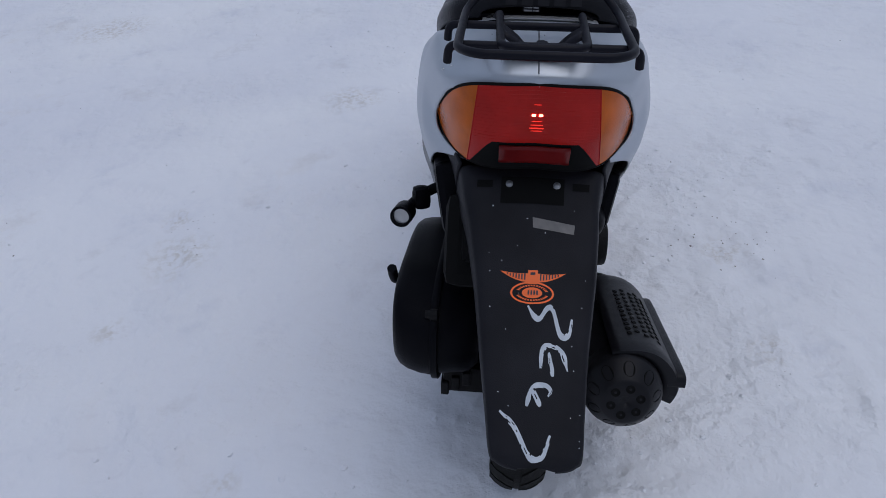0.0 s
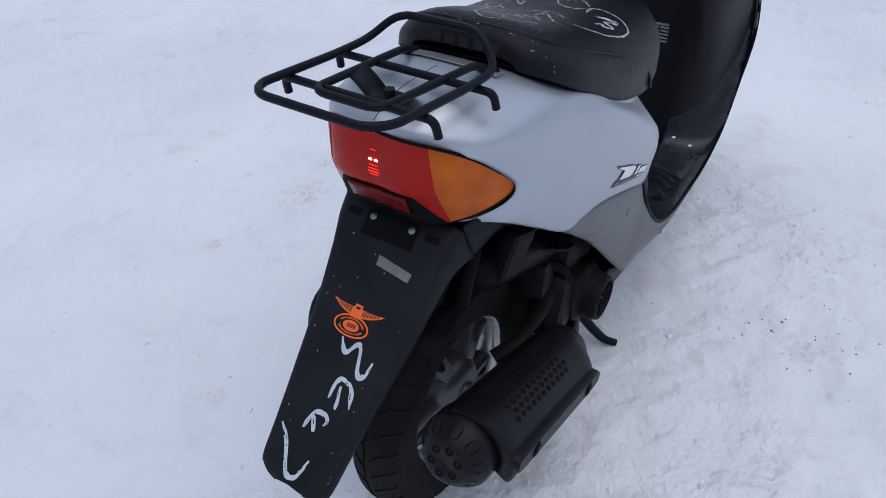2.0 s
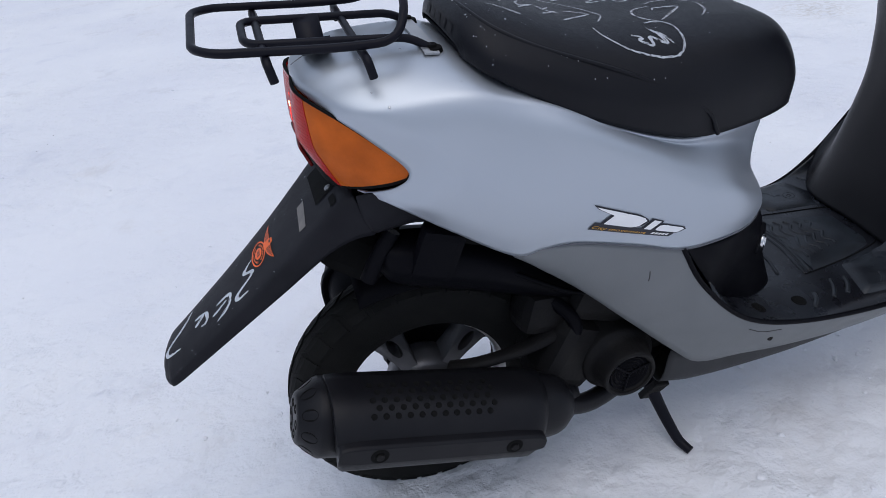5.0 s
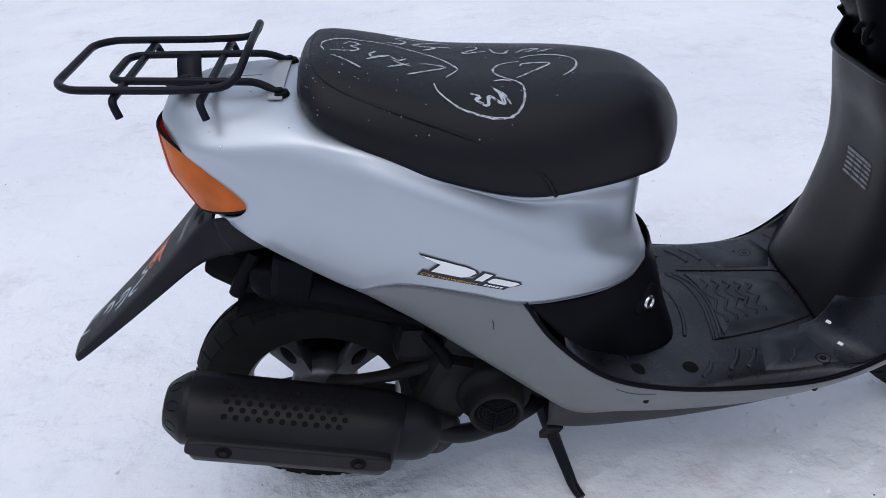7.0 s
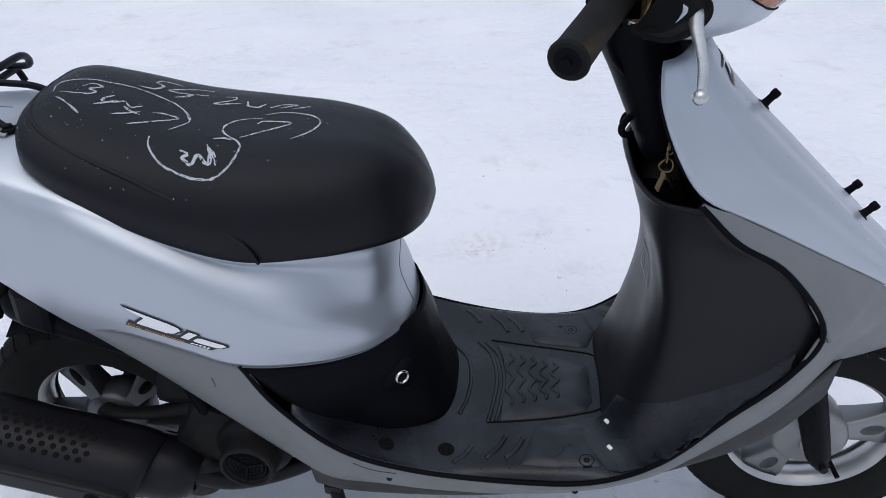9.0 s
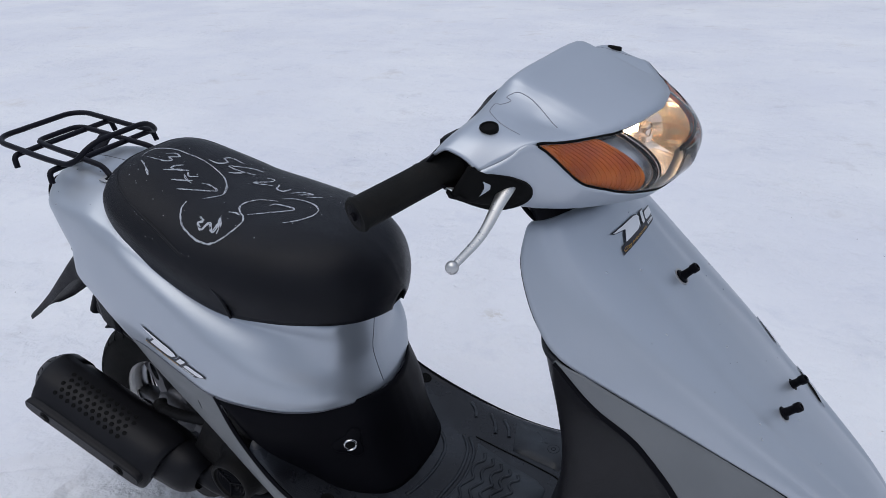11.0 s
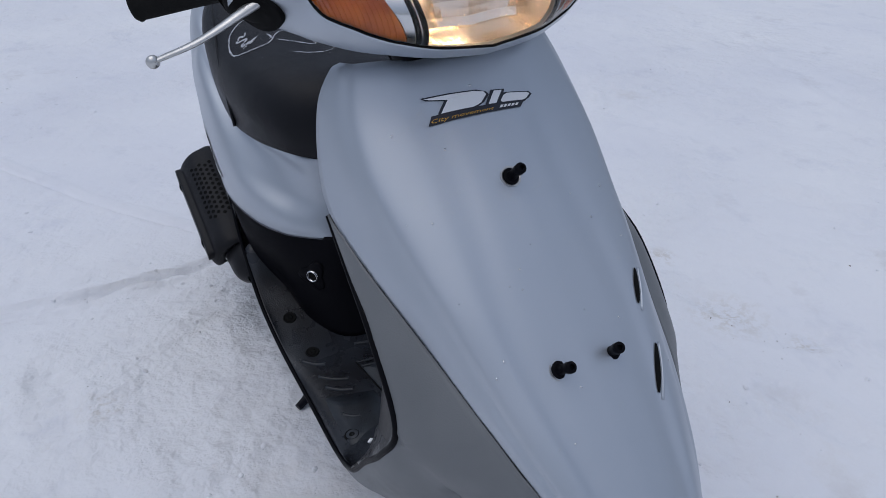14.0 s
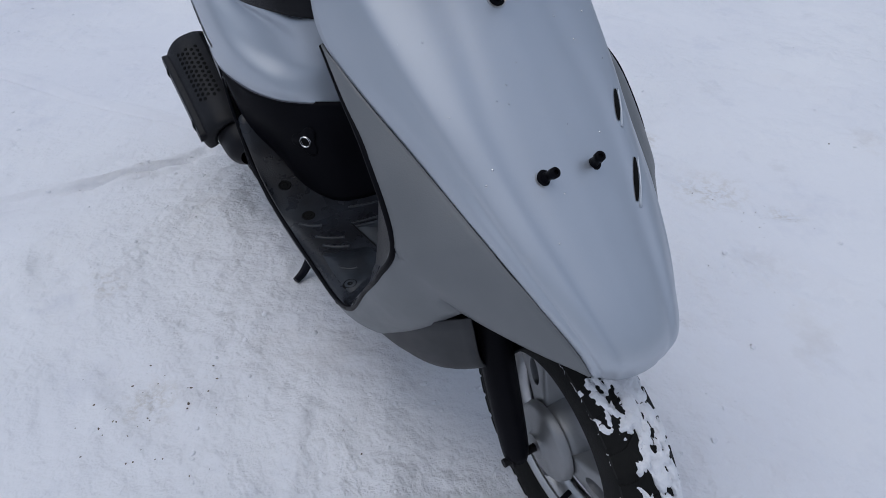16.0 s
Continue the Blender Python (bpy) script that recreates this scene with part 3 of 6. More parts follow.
def seat():
    rows = [
        [(.084, 0, .762), (.084, -.035, .761), (.085, -.062, .758), (.087, -.076, .753), (.089, -.080, .745)],
        [(.093, 0, .784), (.094, -.046, .782), (.095, -.076, .774), (.095, -.094, .758), (.095, -.098, .741)],
        [(.120, 0, .792), (.120, -.054, .789), (.120, -.092, .776), (.116, -.118, .752), (.112, -.121, .730)],
        [(.170, 0, .778), (.170, -.064, .775), (.170, -.108, .760), (.166, -.138, .730), (.162, -.141, .701)],
        [(.260, 0, .751), (.260, -.068, .748), (.260, -.120, .732), (.256, -.152, .694), (.252, -.154, .655)],
        [(.360, 0, .736), (.360, -.068, .734), (.360, -.124, .716), (.360, -.156, .672), (.360, -.157, .620)],
        [(.455, 0, .727), (.455, -.060, .725), (.455, -.113, .707), (.455, -.142, .666), (.455, -.145, .617)],
        [(.525, 0, .714), (.525, -.050, .711), (.525, -.090, .692), (.525, -.114, .655), (.522, -.117, .614)],
        [(.568, 0, .685), (.566, -.035, .681), (.563, -.062, .665), (.560, -.080, .638), (.556, -.082, .606)],
        [(.588, 0, .650), (.586, -.020, .648), (.583, -.035, .638), (.579, -.045, .622), (.574, -.046, .601)],
        [(.592, 0, .625), (.592, -.006, .624), (.590, -.012, .618), (.587, -.016, .610), (.582, -.016, .598)],
    ]
    ob = shell("seat", rows, VINYL, scooter, "black vinyl seat with white marker scrawl", 6, 6, thick=0.004)
    # piping round the upper pad
    line = [(.102, 0, .790), (.106, -.054, .788), (.124, -.094, .776), (.170, -.118, .753), (.260, -.139, .717), (.330, -.153, .682), (.375, -.159, .650), (.392, -.160, .618)]
    bm = bmesh.new()
    pts = [tuple(p) for p in catmull(line, 8)]
    tube(bm, [(x, -y, z) for x, y, z in pts[::-1]] + pts[1:], 0.0028, 6, 1)
    part("piping", bm, VINYL, ob)
    # closed underside
    bm = bmesh.new()
    low = [r[-1] for r in rows]
    P = np.array([[(x, y * k, z + .004) for k in (-.97, 0, .97)] for x, y, z in low])
    sheet(bm, P)
    part("seat_base", bm, BLACK, ob, "", 0.004)
    return ob


seat_ob = seat()


def mudguard():
    rows = []
    for x, z, w, drop, back in ((-.062, .598, .096, .054, .030), (-.085, .585, .090, .046, .022), (-.120, .555, .083, .034, .016), (-.172, .509, .075, .026, .012),
                                (-.240, .452, .065, .020, .009), (-.300, .405, .0575, .016, .006), (-.338, .376, .053, .013, .004), (-.346, .369, .046, .010, .003), (-.3505, .365, .036, .008, .002), (-.353, .362, .022, .005, .001)):
        rows.append([(x, 0, z + .002), (x, -w * .6, z), (x + .001, -w * .92, z - .003), (x + back * .3, -w, z - drop * .45), (x + back * .6, -w * 1.02, z - drop)])
    ob = shell("rear_mudguard", rows, GUARD, scooter, "long black plastic rear mudguard with white scrawl", 6, 4)
    # it is bent a little to one side
    for v in ob.data.vertices:
        v.co.y -= float(np.interp(-v.co.x, (.06, .09, .12, .17, .24, .30, .35), (0, .001, .006, .011, .0135, .0175, .021)))
    # side skirts that reach the body
    for s in (1, -1):
        rows = [[(-.060, -.092 * s, .600), (-.030, -.104 * s, .606), (.010, -.122 * s, .600), (.060, -.138 * s, .572)],
                [(-.056, -.098 * s, .572), (-.025, -.106 * s, .576), (.012, -.116 * s, .575), (.060, -.126 * s, .552)],
                [(-.046, -.097 * s, .545), (-.018, -.099 * s, .549), (.015, -.100 * s, .550), (.060, -.104 * s, .535)]]
        P = fill(np.array(rows), 5, 5)
        bm = bmesh.new()
        sheet(bm, P)
        part("mudguard_skirt", bm, GUARD, ob, "", 0.003)
    return ob


guard_ob = mudguard()


def tail_light():
    ob = new("tail_light")
    ob.parent = scooter
    ob["label"] = "lit red tail light with amber turn signals"
    W = .130

    def edge(y, top):
        q = abs(y) / W
        if top:
            return .729 - .085 * q ** 5.2
        return .662 - .018 * q * q - .048 * max(0.0, 1 - q ** 2.7) ** .42

    def face(y, v, push=0.0):
        z = edge(y, True) * (1 - v) + edge(y, False) * v
        q = abs(y) / W
        x = -.105 + .105 * q ** 3.8 + .045 * max(0, .665 - z) / .06 * .4 - .006 * 4 * v * (1 - v) * (1 - q)
        x -= .005 * math.sin(math.pi * min(q, 1.0))
        return Vector((x - push, y, z))

    def lim(v):
        return .071 + .013 * v

    def strip(bm, ya, yb, v0, v1, n, m, push=0.0):
        rows = []
        for j in range(m + 1):
            v = v0 + (v1 - v0) * j / m
            a, b = ya(v), yb(v)
            rows.append([face(a + (b - a) * i / n, v, push) for i in range(n + 1)])
        sheet(bm, rows)

    bm = bmesh.new()
    strip(bm, lambda v: -lim(v), lim, 0, .62, 24, 14)
    part("red_lens", bm, RED, ob, "glossy red tail lens")
    for s in (1, -1):
        bm = bmesh.new()
        strip(bm, lambda v: s * lim(v), lambda v: s * W, 0, 1, 18, 16)
        part("turn_lens", bm, AMBER, ob, "amber turn signal lens")
        bm = bmesh.new()
        strip(bm, lambda v: s * .043, lambda v: s * (.052 + .029 * ((v - .62) / .38) ** .8), .62, 1, 6, 6)
        part("lens_shade", bm, DARK, ob)
        bm = bmesh.new()
        strip(bm, lambda v: s * (.052 + .029 * ((v - .62) / .38) ** .8), lambda v: s * lim(v), .62, 1, 6, 6)
        part("red_lens", bm, RED, ob, "lower corner of the red lens")
        bm = bmesh.new()
        tube(bm, [face(s * lim(k / 12), k / 12, .0005) for k in range(13)], .0006, 6, 1)
        part("lens_seam", bm, RED, ob)
    bm = bmesh.new()
    strip(bm, lambda v: -.044, lambda v: .044, .62, 1, 10, 6)
    part("reflector_bed", bm, DARK, ob)
    bm = bmesh.new()
    strip(bm, lambda v: -.0430, lambda v: .0430, .66, .88, 10, 6, .003)
    part("reflector", bm, DEEPRED, ob, "dark red reflector block", 0.004)
    bm = bmesh.new()
    ring = [face(-W + 2 * W * k / 60, 0) for k in range(61)] + [face(W - 2 * W * k / 60, 1) for k in range(1, 61)]
    tube(bm, [p + Vector((.002, 0, 0)) for p in ring], 0.0023, 6, 1, cap=False)
    part("gasket", bm, DARK, ob)
    # fine horizontal ribs of the lens, and the lit filament behind them
    bm = bmesh.new()
    for k in range(15):
        v = .05 + .038 * k
        tube(bm, [face(-lim(v) * .96 + 2 * .96 * lim(v) * i / 24, v, -.0001) for i in range(25)], .0004, 5, 1)
    part("lens_rib", bm, RED, ob)
    bm = bmesh.new()
    for sy in (-1, 1):
        box(bm, Matrix.Translation(face(.0042 * sy, .30, .0006)), .0016, .0050, .0032, .0010)
    part("bulb", bm, TAILBULB, ob, "lit filament behind the lens")
    # emissive bars on the lens stand in for streaks of the bulb's light
    bm = bmesh.new()
    for v, w, h in ((.19, .0045, .0005), (.365, .0060, .0006), (.405, .0075, .0007), (.44, .0085, .0012), (.47, .0065, .0007)):
        box(bm, Matrix.Translation(face(0, v, .0006)), .0012, 2 * w, h, .0002)
    part("bulb_glow", bm, TAILGLOW, ob, "glowing red bars for the bulb's streaks in the lens")
    return ob


tail_light()


def rack():
    ob = new("luggage_rack")
    ob.parent = scooter
    ob["label"] = "black tubular steel luggage rack"
    r = 0.0050

    def z(x):
        return .799 - .11 * (x + .195)

    pts = [(.034, 0, .812), (.034, .060, .812), (.014, .093, z(.014) + .004), (-.05, .093, z(-.05)), (-.180, .090, z(-.180)), (-.202, .070, z(-.2)),
           (-.202, -.070, z(-.2)), (-.180, -.090, z(-.180)), (-.05, -.093, z(-.05)), (.014, -.093, z(.014) + .004), (.034, -.060, .812), (.034, 0, .812)]
    rod("outer_loop", pts, r, RACKP, ob, "", .03)
    for x, y, drop in ((-.130, .095, .021), (-.026, .104, .020)):
        zz = z(x) - .009
        rod("cross_bar", [(x + .004, -y - .010, zz - drop), (x, -y - .008, zz), (x, y + .008, zz), (x + .004, y + .010, zz - drop)], r, RACKP, ob, "", .012)
    zz = -.006
    pts = [(.060, .058, .752), (.035, .052, z(.03) + zz), (-.148, .046, z(-.148) + zz), (-.148, -.046, z(-.148) + zz), (.035, -.052, z(.03) + zz), (.060, -.058, .752)]
    rod("inner_loop", pts, r, RACKP, ob, "", .022)
    bm = bmesh.new()
    path = [(-.070, .048, .782), (-.070, .030, .770), (-.070, .018, .756), (-.070, -.018, .756), (-.070, -.030, .770), (-.070, -.048, .782)]
    P = [[(x - .016, y, zq), (x + .016, y, zq)] for x, y, zq in bent(path, .01)]
    sheet(bm, P)
    part("bracket", bm, RACKP, ob, "flat steel mounting bracket", 0.004)
    turned("bolt", [(0, .010), (.007, .010), (.007, 0), (.0001, 0)], (-.070, 0, .758), (0, 0, 1), RACKP, ob, "", 6)
    return ob


rack()


# ---- wheels ----
def wheel(name, cx, label, tread_snow, G, broad, count, start, slim, cast):
    ob = new(name)
    ob.parent = scooter
    ob["label"] = label
    o = (cx, 0, .2)
    bm = bmesh.new()
    prof = [(.128, -.028), (.140, -.034), (.165, -.038), (.183, -.034), (.193, -.021), (.1965, 0), (.193, .021), (.183, .034), (.165, .038), (.140, .034), (.128, .028)]
    lathe(bm, [(r * (1 + (G - 1) * min(1, (r - .128) / .04)), y * broad) for r, y in prof], o, (0, 1, 0), 80, 3)
    part("tyre", bm, RUBBER, ob, "black road tyre")
    # tread blocks: slanted bars on both shoulders and a broken middle band
    bm = bmesh.new()
    n = 34
    for i in range(n):
        for s in (1, -1):
            a = 2 * math.pi * (i + (0.5 if s > 0 else 0)) / n
            rows = []
            for k in range(5):
                y = s * (.005 + .032 * k / 4)
                rr = G * (.1988 - .0165 * (abs(y) / .037) ** 2.6)
                sh = a + (.075 * k / 2 if k < 3 else .075 + .01 * (k - 2))
                wd = 2 * math.pi / n * .40
                rows.append([(cx + q * math.sin(sh + t * wd), y * broad, .2 + q * math.cos(sh + t * wd)) for t, q in ((-1, rr - .005), (-.94, rr), (.94, rr), (1, rr - .005))])
            sheet(bm, rows, smooth=False)
            for row in (rows[0], rows[-1]):
                bm.faces.new([bm.verts.new(p) for p in row])
    part("tread", bm, RUBBER, ob, "slanted tread blocks")
    bm = bmesh.new()
    for s in (1, -1):
        lathe(bm, [(.121, s * .020), (.126, s * .026), (.134, s * .031), (.136, s * .029), (.130, s * .022), (.121, s * .010), (.119, 0)], o, (0, 1, 0), 72, 2)
    part("rim", bm, RIMLIP, ob, "worn alloy rim")
    # broad spokes, each with an oval slot
    for i in range(count):
        a0 = 2 * math.pi * i / count + radians(start)
        bm = bmesh.new()
        outer, inner = [], []
        m = 32
        for k in range(m):
            w = 2 * math.pi * k / m
            u = .083 + .042 * max(-1, min(1, 1.25 * math.cos(w)))
            half = slim * .021 + slim * .026 * max(0.0, (u - .042) / .08) ** 1.6
            v = half * max(-1, min(1, 1.35 * math.sin(w)))
            outer.append((u, v))
            inner.append((.096 + .019 * math.cos(w), slim * .0115 * math.sin(w)))

        def at(u, v, y):
            return Vector((cx + u * math.cos(a0) - v * math.sin(a0), y, .2 + u * math.sin(a0) + v * math.cos(a0)))

        def dep(u):
            return .020 - .010 * (u - .042) / .08

        loops = [[at(u, v, -dep(u)) for u, v in outer], [at(u * .995 + .0004, v * .86, -dep(u) - .005) for u, v in outer], [at(u, v * 1.15, -dep(u) - .005) for u, v in inner],
                 [at(u, v, -dep(u) + .002) for u, v in inner], [at(u, v, dep(u) - .002) for u, v in inner], [at(u, v * .9, dep(u)) for u, v in outer]]
        sheet(bm, loops + [loops[0]], close=True)
        part("spoke", bm, cast, ob)
    for s in (1, -1):
        turned("hub", [(.0001, s * .046), (.016, s * .046), (.018, s * .038), (.030, s * .036), (.046, s * .030), (.055, s * .018), (.056, 0)], o, (0, 1, 0), cast, ob, "", 40)
    if tread_snow:
        bm = bmesh.new()
        # patches pressed between the blocks, with ragged edges
        na, ny = 220, 34
        rows = []
        for i in range(na + 1):
            a = -.7 + 2.7 * i / na
            row = []
            for k in range(ny + 1):
                y = -.037 + .075 * k / ny
                keep = noise.fractal(Vector((a * 6, y * 62, 8.0)), .75, 2.0, 4) + .30 - abs(y - .008) * 17
                lump = noise.noise(Vector((a * 40, y * 330, 4.4)))
                rise = max(-.009, min(.0042, keep * .016)) + .0012 * lump
                rr = G * (.1990 - .0165 * (abs(y) / .037) ** 2.6) + rise
                row.append((cx + rr * math.sin(a), y, .2 + rr * math.cos(a)))
            rows.append(row)
        sheet(bm, rows)
        part("packed_snow", bm, SNOW, ob, "snow packed into the tread")
    return ob


rear_wheel = wheel("rear_wheel", -0.020, "black tyre on a grey cast wheel", False, 1.062, 1.11, 5, 44, .62, SHADEDALLOY)
rear_wheel.matrix_local = Matrix.Translation((.0318, -.011, -.014)) @ Matrix.Diagonal((1.04, 1.04, 1.04, 1))
front_wheel = wheel("front_wheel", 1.168, "snowy black tyre on a grey cast wheel", True, 1.045, 1.0, 3, 5, .85, ALLOY)
turned("brake_plate", [(.0001, -.050), (.018, -.050), (.022, -.042), (.050, -.040), (.056, -.036), (.058, -.026)], (1.168, 0, .2), (0, 1, 0), ALLOY, front_wheel, "flat grey brake plate", 48)


def fork():
    turn = Matrix.Translation((1.10, 0, 0)) @ pose(0, 0, 0, 0, 0, -3.5) @ Matrix.Translation((-1.10, 0, 0))
    front_wheel.matrix_local = turn
    for s in (1, -1):
        bm = bmesh.new()
        tube(bm, [(1.166, -.082 * s, .196), (1.158, -.082 * s, .222), (1.125, -.082 * s, .330), (1.090, -.080 * s, .450)], [.014, .019, .022, .022], 14, 5)
        leg = part("fork_leg", bm, BLACK, scooter, "black fork leg")
        turned("axle_nut", [(.0001, .104), (.006, .104), (.006, .095), (.011, .095), (.011, .082), (.006, .078), (.006, .040)], (1.166, 0, .2), (0, -s, 0), ENGINE, leg, "", 12)
    rod("tyre_valve", [(1.215, -.020, .135), (1.222, -.050, .128)], .004, BLACK, front_wheel)
    bm = bmesh.new()
    rows = []
    for k in range(9):
        a = -1.25 + 1.45 * k / 8
        rows.append([(1.16 + .225 * math.sin(a), y, .2 + (.225 - .35 * y * y * 30 * .02) * math.cos(a)) for y in (-.055, -.04, 0, .04, .055)])
    sheet(bm, catmull(rows, 3))
    part("inner_mudguard", bm, BLACK, scooter, "black inner front mudguard", 0.003)


fork()


# ---- exhaust and drive ----
def exhaust():
    ob = new("exhaust")
    ob.parent = scooter
    ob["label"] = "black exhaust silencer with perforated heat shield"
    A, B = Vector((-.191, -.147, .316)), Vector((.140, -.147, .213))
    ax = (B - A).normalized()
    out = Vector((0, -1, 0))
    out = (out - ax * out.dot(ax)).normalized()
    up = out.cross(ax)
    if up.z < 0:
        up = -up
    L = (B - A).length

    def at(s, u, v):
        return A + ax * s + out * u + up * v

    turned("canister", [(.0001, .030), (.040, .030), (.051, .040), (.053, .09), (.053, L - .04), (.051, L), (.049, L + .030), (.042, L + .050), (.026, L + .066)], A, ax, EXHAUST, ob, "", 40, 2)
    # end cap: flat face with six dark discs for round holes, and a coned edge with nine dark oval patches
    prof = [(.0001, -.006), (.030, -.006), (.034, -.004), (.0525, .020), (.0545, .024), (.0550, .060)]
    bm = bmesh.new()
    lathe(bm, prof, A, ax, 54)
    cap = part("end_cap", bm, EXHAUST, ob, "black domed end cap with holes", 0.0015)
    for k in range(6):
        w = 2 * math.pi * k / 6 + .3
        d = out * math.cos(w) + up * math.sin(w)
        turned("vent_hole", [(.0066, .0004), (.0060, .0012), (.0052, .0006), (.0001, .0005)], A + d * .0205 - ax * .0062, -ax, DARK, cap, "", 16)
    for k in range(9):
        w = 2 * math.pi * k / 9 + .12
        d = out * math.cos(w) + up * math.sin(w)
        side = ax.cross(d)
        n = (d * .024 - ax * .0185).normalized()
        run = (ax * .024 + d * .0185).normalized()
        c = A + d * .0434 + ax * .0082 + n * .0008
        bm = bmesh.new()
        rings = [[c + n * h + (run * math.cos(q) * .0118 + side * math.sin(q) * .0078) * f for q in (2 * math.pi * j / 20 for j in range(20))] for f, h in ((1.06, -.0006), (1.0, .0002), (.92, -.0003), (.5, -.0004), (.01, -.0004))]
        sheet(bm, rings, close=True)
        part("vent_slot", bm, DARK, cap)
    # heat shield with rows of holes, and a flat flange with two bolts
    prof = [(-.020, .058), (.018, .061), (.044, .055), (.062, .041), (.073, .026), (.079, .012), (.081, -.002), (.079, -.014), (.074, -.026)]
    bm = bmesh.new()
    ss = list(np.linspace(.030, L + .004, 12))
    P = np.array([[tuple(at(s, u, v)) for u, v in prof] for s in ss])
    P[0] = [tuple(at(.030 + .016 * (k / 8.0), u * .97, v * .97)) for k, (u, v) in enumerate(prof)]
    P[-1] = [tuple(at(L + .004 - .020 * (k / 8.0), u * .9, v * .9)) for k, (u, v) in enumerate(prof)]
    # its ends turn in to the canister
    ends = [[tuple(at(e + .001 * d * k, u * .0535 / math.hypot(u, v), v * .0535 / math.hypot(u, v))) for k, (u, v) in enumerate(prof)] for e, d in ((.032, 2), (L + .002, -2.4))]
    P = np.concatenate([[ends[0]], P, [ends[1]]])
    sheet(bm, fill(P, 2, 3))
    shield = part("heat_shield", bm, EXHAUST, ob, "perforated black heat shield", 0.003)
    for row, (u, v) in enumerate(((.012, .0615), (.024, .0607), (.036, .0582), (.046, .0542), (.055, .0480))):
        nrm = (out * u + up * v * 1.1).normalized()
        for k in range(11):
            c = at(.085 + .0165 * k + (.008 if row % 2 else 0), u, v) + nrm * .0012
            turned("shield_hole", [(.0045, .0), (.0042, .0010), (.0025, .0006), (.0001, .0005)], c, nrm, DARK, shield, "", 10)
    bm = bmesh.new()
    loop = []
    for k in range(40):
        w = 2 * math.pi * k / 40
        c, d = math.cos(w), math.sin(w)
        loop.append((.186 + .148 * (abs(c) ** .22) * (1 if c > 0 else -1), .0125 + .0145 * (abs(d) ** .45) * (1 if d > 0 else -1)))
    rings = [[at(s, u, v * k) for s, v in loop] for u, k in ((.064, 1.0), (.083, 1.0), (.087, .96), (.0885, .88))]
    sheet(bm, rings, close=True, cap=True)
    part("side_fin", bm, EXHAUST, shield, "long flat side flange")
    for s in (.092, .285):
        turned("bolt_recess", [(.0001, .0006), (.0085, .0006), (.0105, .0016), (.0125, .0002)], at(s, .0885, .011), out, DARK, shield, "", 20)
    for s in (.092, .285):
        turned("shield_bolt", [(.0001, .006), (.0055, .006), (.0055, .002), (.0095, .001), (.0095, -.003)], at(s, .0858, .011), out, ENGINE, shield, "", 12)
    # pipe and mounting arm
    rod("exhaust_pipe", [tuple(at(L + .04, 0, 0)), (.24, -.135, .160), (.33, -.10, .150), (.42, -.05, .165)], .016, EXHAUST, ob, "", .05, 12)
    bm = bmesh.new()
    tube(bm, [(.040, -.085, .270), (.080, -.108, .287), (.150, -.108, .292), (.215, -.090, .298)], [.014, .013, .015, .024], 10, 5, flat=.6)
    part("mounting_arm", bm, ENGINE, ob, "cast mounting arm")


exhaust()


